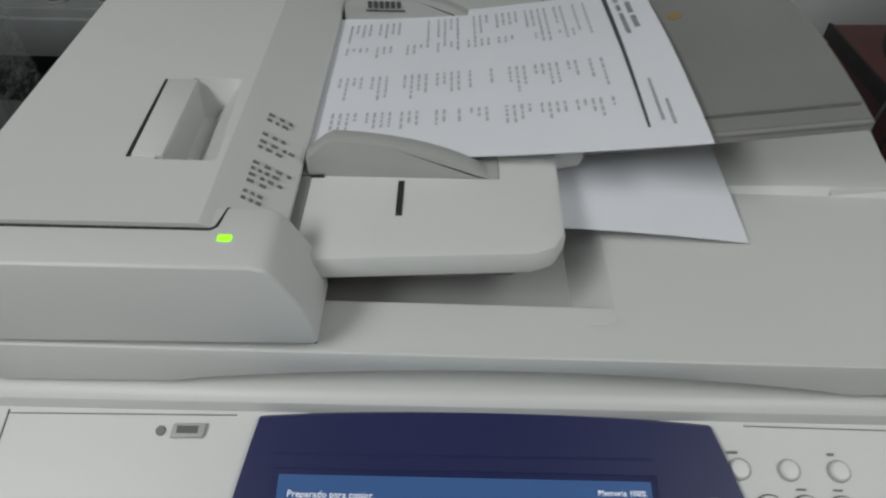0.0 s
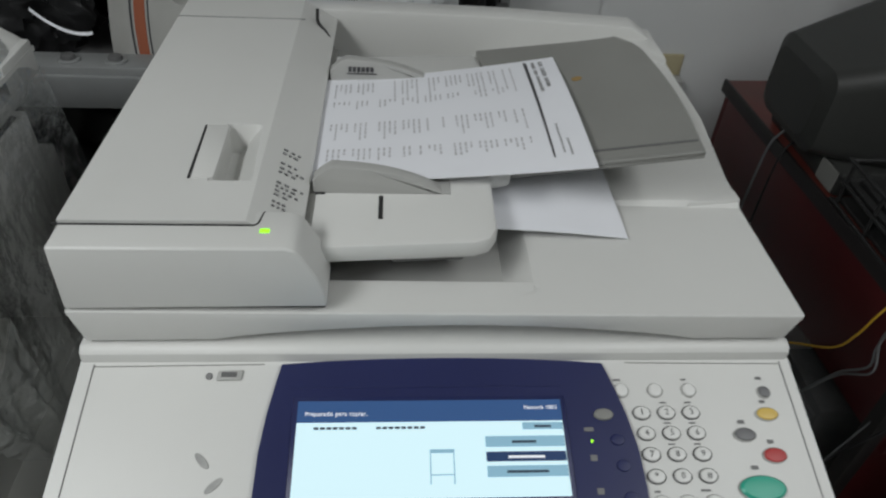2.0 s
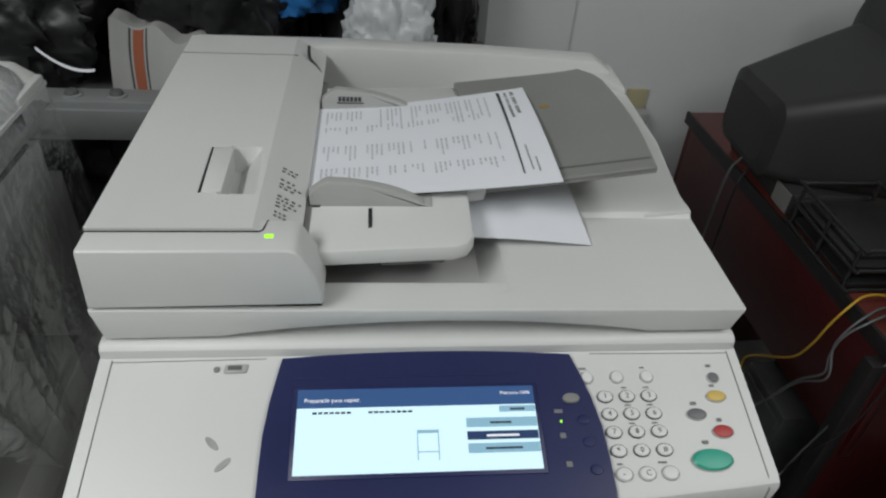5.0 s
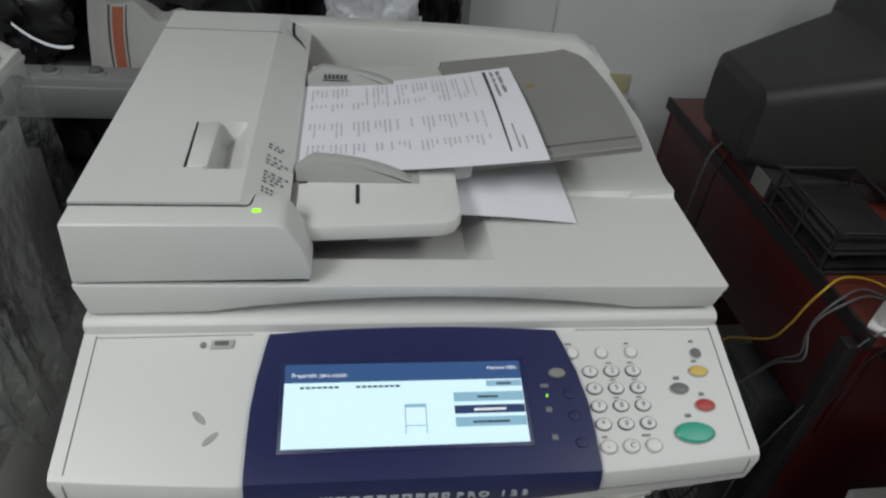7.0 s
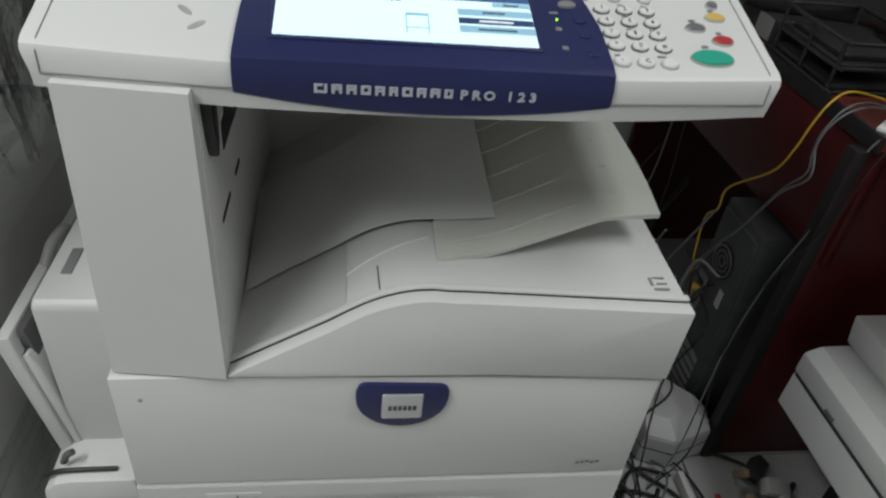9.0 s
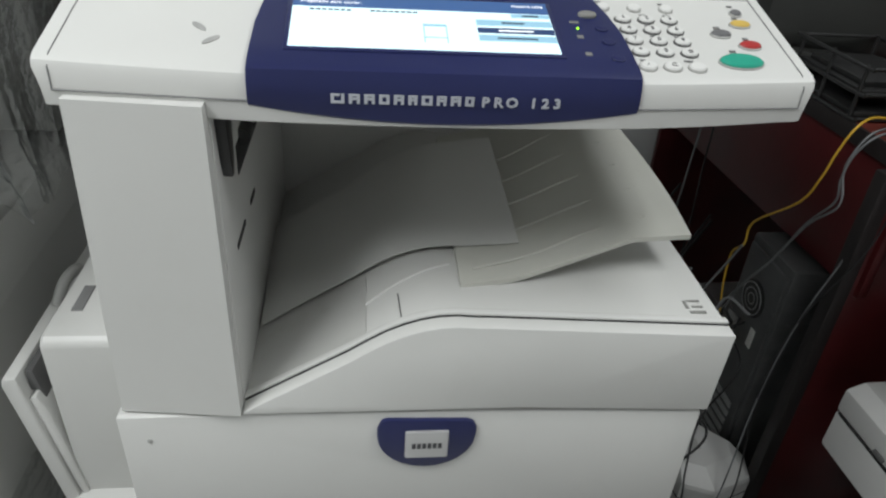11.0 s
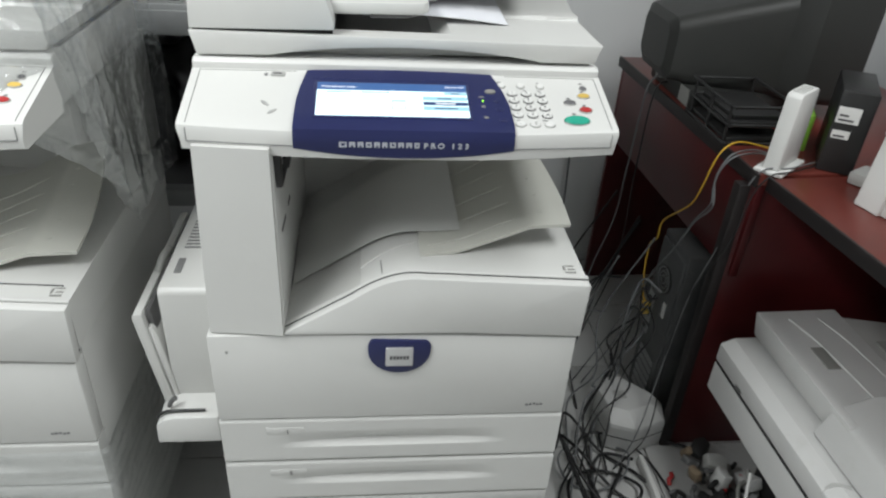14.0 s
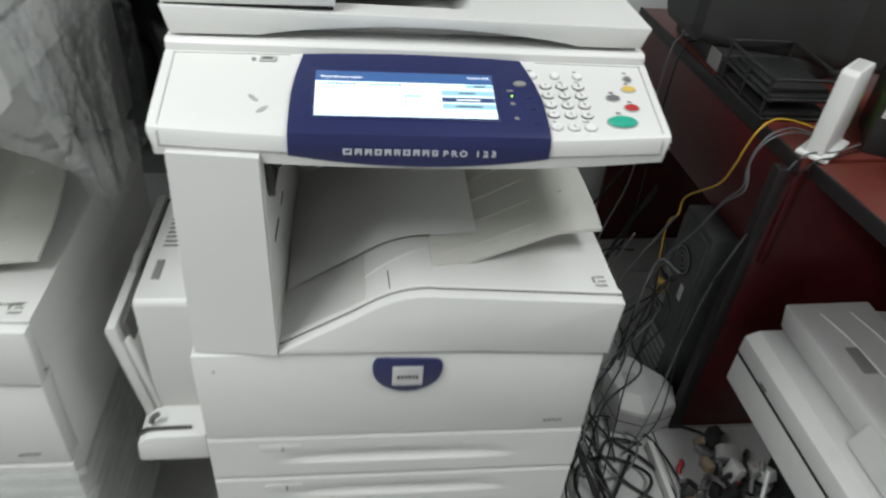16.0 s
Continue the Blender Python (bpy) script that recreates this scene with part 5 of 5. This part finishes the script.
rnd = random.Random(33)
for k in range(4):
    cx, cyy, rr = 0.56 + 0.05 * k, -0.12 + 0.1 * k, 0.13 + 0.025 * k
    a0 = 0.9 * k
    pts = [(max(0.37, cx + rr * (1 + 0.2 * math.sin(2.3 * i + k)) * math.cos(a0 + 0.62 * i)), cyy + rr * 1.1 * (1 + 0.15 * math.cos(1.7 * i)) * math.sin(a0 + 0.62 * i), 0.012 + 0.022 * (0.5 + 0.5 * math.sin(1.1 * i + k))) for i in range(9)]
    solo("cable", tube(pts, 0.0048, 8, 9), BLACKC, "black power cable looped on the tile floor", "cable", CL)
for k in range(8):
    x0, y0, h = rnd.uniform(0.56, 0.71), rnd.uniform(0.46, 0.62), rnd.uniform(0.28, 0.46)
    pts = [(0.722, 0.55 + 0.008 * k, h), (0.69 + rnd.uniform(-0.02, 0.02), y0 + 0.03, h + rnd.uniform(-0.05, 0.04)), (x0, y0, h * 0.6 + rnd.uniform(-0.05, 0.05)), (x0 + rnd.uniform(-0.07, 0.03), y0 - rnd.uniform(-0.02, 0.08), h * 0.3 + 0.06), (x0 - rnd.uniform(0.02, 0.1), y0 - rnd.uniform(0.05, 0.16), 0.03 + 0.1 * (y0 < 0.52)), (x0 - rnd.uniform(0.08, 0.16), y0 - rnd.uniform(0.2, 0.32), 0.009)]
    solo("cable", tube(pts, rnd.choice((0.0022, 0.0028, 0.0034)), 7, 8), BLACKC if k % 4 else GREYC, "cable hanging from the back of the computer tower", "cable", CL)

# ---- metal rack and bags behind ----
rk = thing("metal_rack", "grey slotted steel rack behind the copiers", "rack", (-0.5, 1.1, 0))
part("beam", box(-1.5, -0.02, 0.83, 0.885, 1.018, 1.064, 0.003), STEEL, rk)
part("beam_flange", box(-1.5, -0.02, 0.822, 0.83, 0.993, 1.05, 0.001), STEEL, rk)
part("lower_beam", box(-1.5, 0.2, 0.84, 0.88, 0.52, 0.57, 0.003), STEEL, rk)
part("shelf", box(-1.5, 0.2, 0.86, 1.36, 1.0, 1.02, 0.002), SHADEPL, rk)
part("lower_shelf", box(-1.5, 0.2, 0.88, 1.36, 0.54, 0.56, 0.002), SHADEPL, rk)
for (px_, py_) in ((0.175, 1.3), (-1.48, 1.3), (-1.48, 0.84)):
    p = part("post", prism([(px_ - 0.02, py_ - 0.02), (px_ + 0.03, py_ - 0.02), (px_ + 0.03, py_ - 0.016), (px_ - 0.016, py_ - 0.016), (px_ - 0.016, py_ + 0.03), (px_ - 0.02, py_ + 0.03)], "z", 0, 2.0, 0.0008), STEEL, rk)
    for k in range(20):
        part("slot", box(px_ + 0.001, px_ + 0.009, py_ - 0.0215, py_ - 0.0195, 0.78 + 0.06 * k, 0.805 + 0.06 * k, 0), GAP, p)
for kx, ky in ((-0.512, 0.853), (-0.588, 0.853)):
    kb = thing("clamp_knob", "small dark clamp bolt on a steel beam", "bolt", (kx, ky, 1.065), "clamp bolts")
    part("head", disc((kx, ky), 0.012, 0.011, 0.01, pose(0, 0, 1.066), 14), SHADEPL, kb)
    part("washer", disc((kx, ky), 0.018, 0.016, 0.003, pose(0, 0, 1.0652), 14), STEEL, kb)
bags = [((-0.765, 1.0), (0.19, 0.085, 0.16), BLACKBAG, "black plastic bag on the rack"), ((-0.72, 1.22), (0.24, 0.12, 0.34), BLACKBAG, "large black bag on the rack"), ((-0.36, 1.1), (0.15, 0.13, 0.2), BLACKBAG, "black bag standing on the rack"), ((-0.34, 1.25), (0.2, 0.1, 0.4), BLACKBAG, "tall black bag on the rack"), ((-0.08, 1.22), (0.17, 0.12, 0.36), BLACKBAG, "black bag on the rack"), ((0.09, 1.22), (0.08, 0.1, 0.3), BLACKBAG, "black bag by the rack post"), ((-1.15, 1.05), (0.22, 0.16, 0.3), BLACKBAG, "black bag on the rack"), ((-0.03, 0.99), (0.085, 0.065, 0.125), WHITEBAG, "crumpled white plastic carrier bag"), ((-0.2, 1.1), (0.1, 0.08, 0.11), BLUEBAG, "bright blue plastic bag")]
for k, (c_, r_, m_, l_) in enumerate(bags):
    bg = thing("bag", l_, "bag", (c_[0], c_[1], 1.02), "bags on the rack")
    zc = (1.15 if m_ is BLUEBAG else 1.02) + r_[2] * 0.8
    part("sack", lump((c_[0], c_[1], zc), r_, k + 1, 0.34, 5, 2.6), m_, bg, smooth=70)
    part("knot", lump((c_[0] + 0.2 * r_[0], c_[1], zc + r_[2] * 1.05), (0.03, 0.025, 0.04), k + 4, 0.5, 3, 3, False), m_, bg, smooth=70)
# bags added only so that the space below the beam turns black
for k, bx_ in enumerate((-1.15, -0.78, -0.42, -0.06)):
    bg = thing("bag", "added black bag that darkens the space below the beam", "bag", (bx_, 1.06, 0.56), "bags on the lower shelf")
    part("sack", lump((bx_, 1.06, 0.74), (0.22, 0.15, 0.22), 20 + k, 0.3, 4, 2.4), BLACKBAG, bg, smooth=70)
cb = thing("canvas_bag", "pale canvas bag with rust stripes on the rack", "bag", (-0.5, 0.93, 1.02))
def canvas(u, v):
    """The bag's front, sagging along its mouth."""
    return (-0.546 + 0.17 * u + 0.018 * v - 0.006 * math.sin(2 * v), 0.925 + 0.018 * math.sin(u * 6) + 0.03 * v, 1.02 + (0.14 - 0.035 * u + 0.008 * math.cos(u * 14)) * v)


part("cloth", sheet(canvas, 24, 10, (0, -0.05, 0)), CANVAS, cb)
for a, b, mat in ((0.2, 0.31, ORANGE), (0.16, 0.178, INK), (0.335, 0.353, INK)):
    part("stripe", sheet(lambda u, v: Vector(canvas(a + (b - a) * u + 0.04 * (1 - v) ** 2, 0.01 + 0.96 * v)) + Vector((0, -0.0012, 0)), 4, 12, (0, -0.001, 0)), mat, cb)
solo("loose_paper", sheet(lambda u, v: (-0.65 + 0.1 * u, 0.9 - 0.02 * u + 0.003 * v, 1.128 - 0.09 * u + 0.06 * u * u + 0.004 * v), 10, 2, (0, 0, 0.0006)), PAPER, "white paper strip lying across a black bag", "paper")

# ---- floor tiles ----
TS = 0.333
bm = box(0, TS - 0.004, 0, TS - 0.004, -0.0055, 0.0, 0.0012, 1)
tile_mesh = finish(bm, "tile", TILE)
tiles = 0
for iy in range(-4, 5):
    for ix in range(-6, 7):
        x, y = 0.05 + ix * TS, 0.08 + iy * TS
        if RX0 < x < RX1 - TS and y < RY1:
            t = new("tile", tile_mesh)
            t.location = (x, y, -0.0008)
            t.parent = floor
bm = bmesh.new()
for iy in range(-10, -4):
    for ix in range(-6, 7):
        x, y = 0.05 + ix * TS, 0.08 + iy * TS
        bmesh.ops.create_cube(bm, size=1, matrix=Matrix.LocRotScale((x + TS / 2, y + TS / 2, -0.003), None, (TS - 0.004, TS - 0.004, 0.005)))
ob = part("far_tiles", bm, TILE, floor)
ob["kind"] = "stuff"
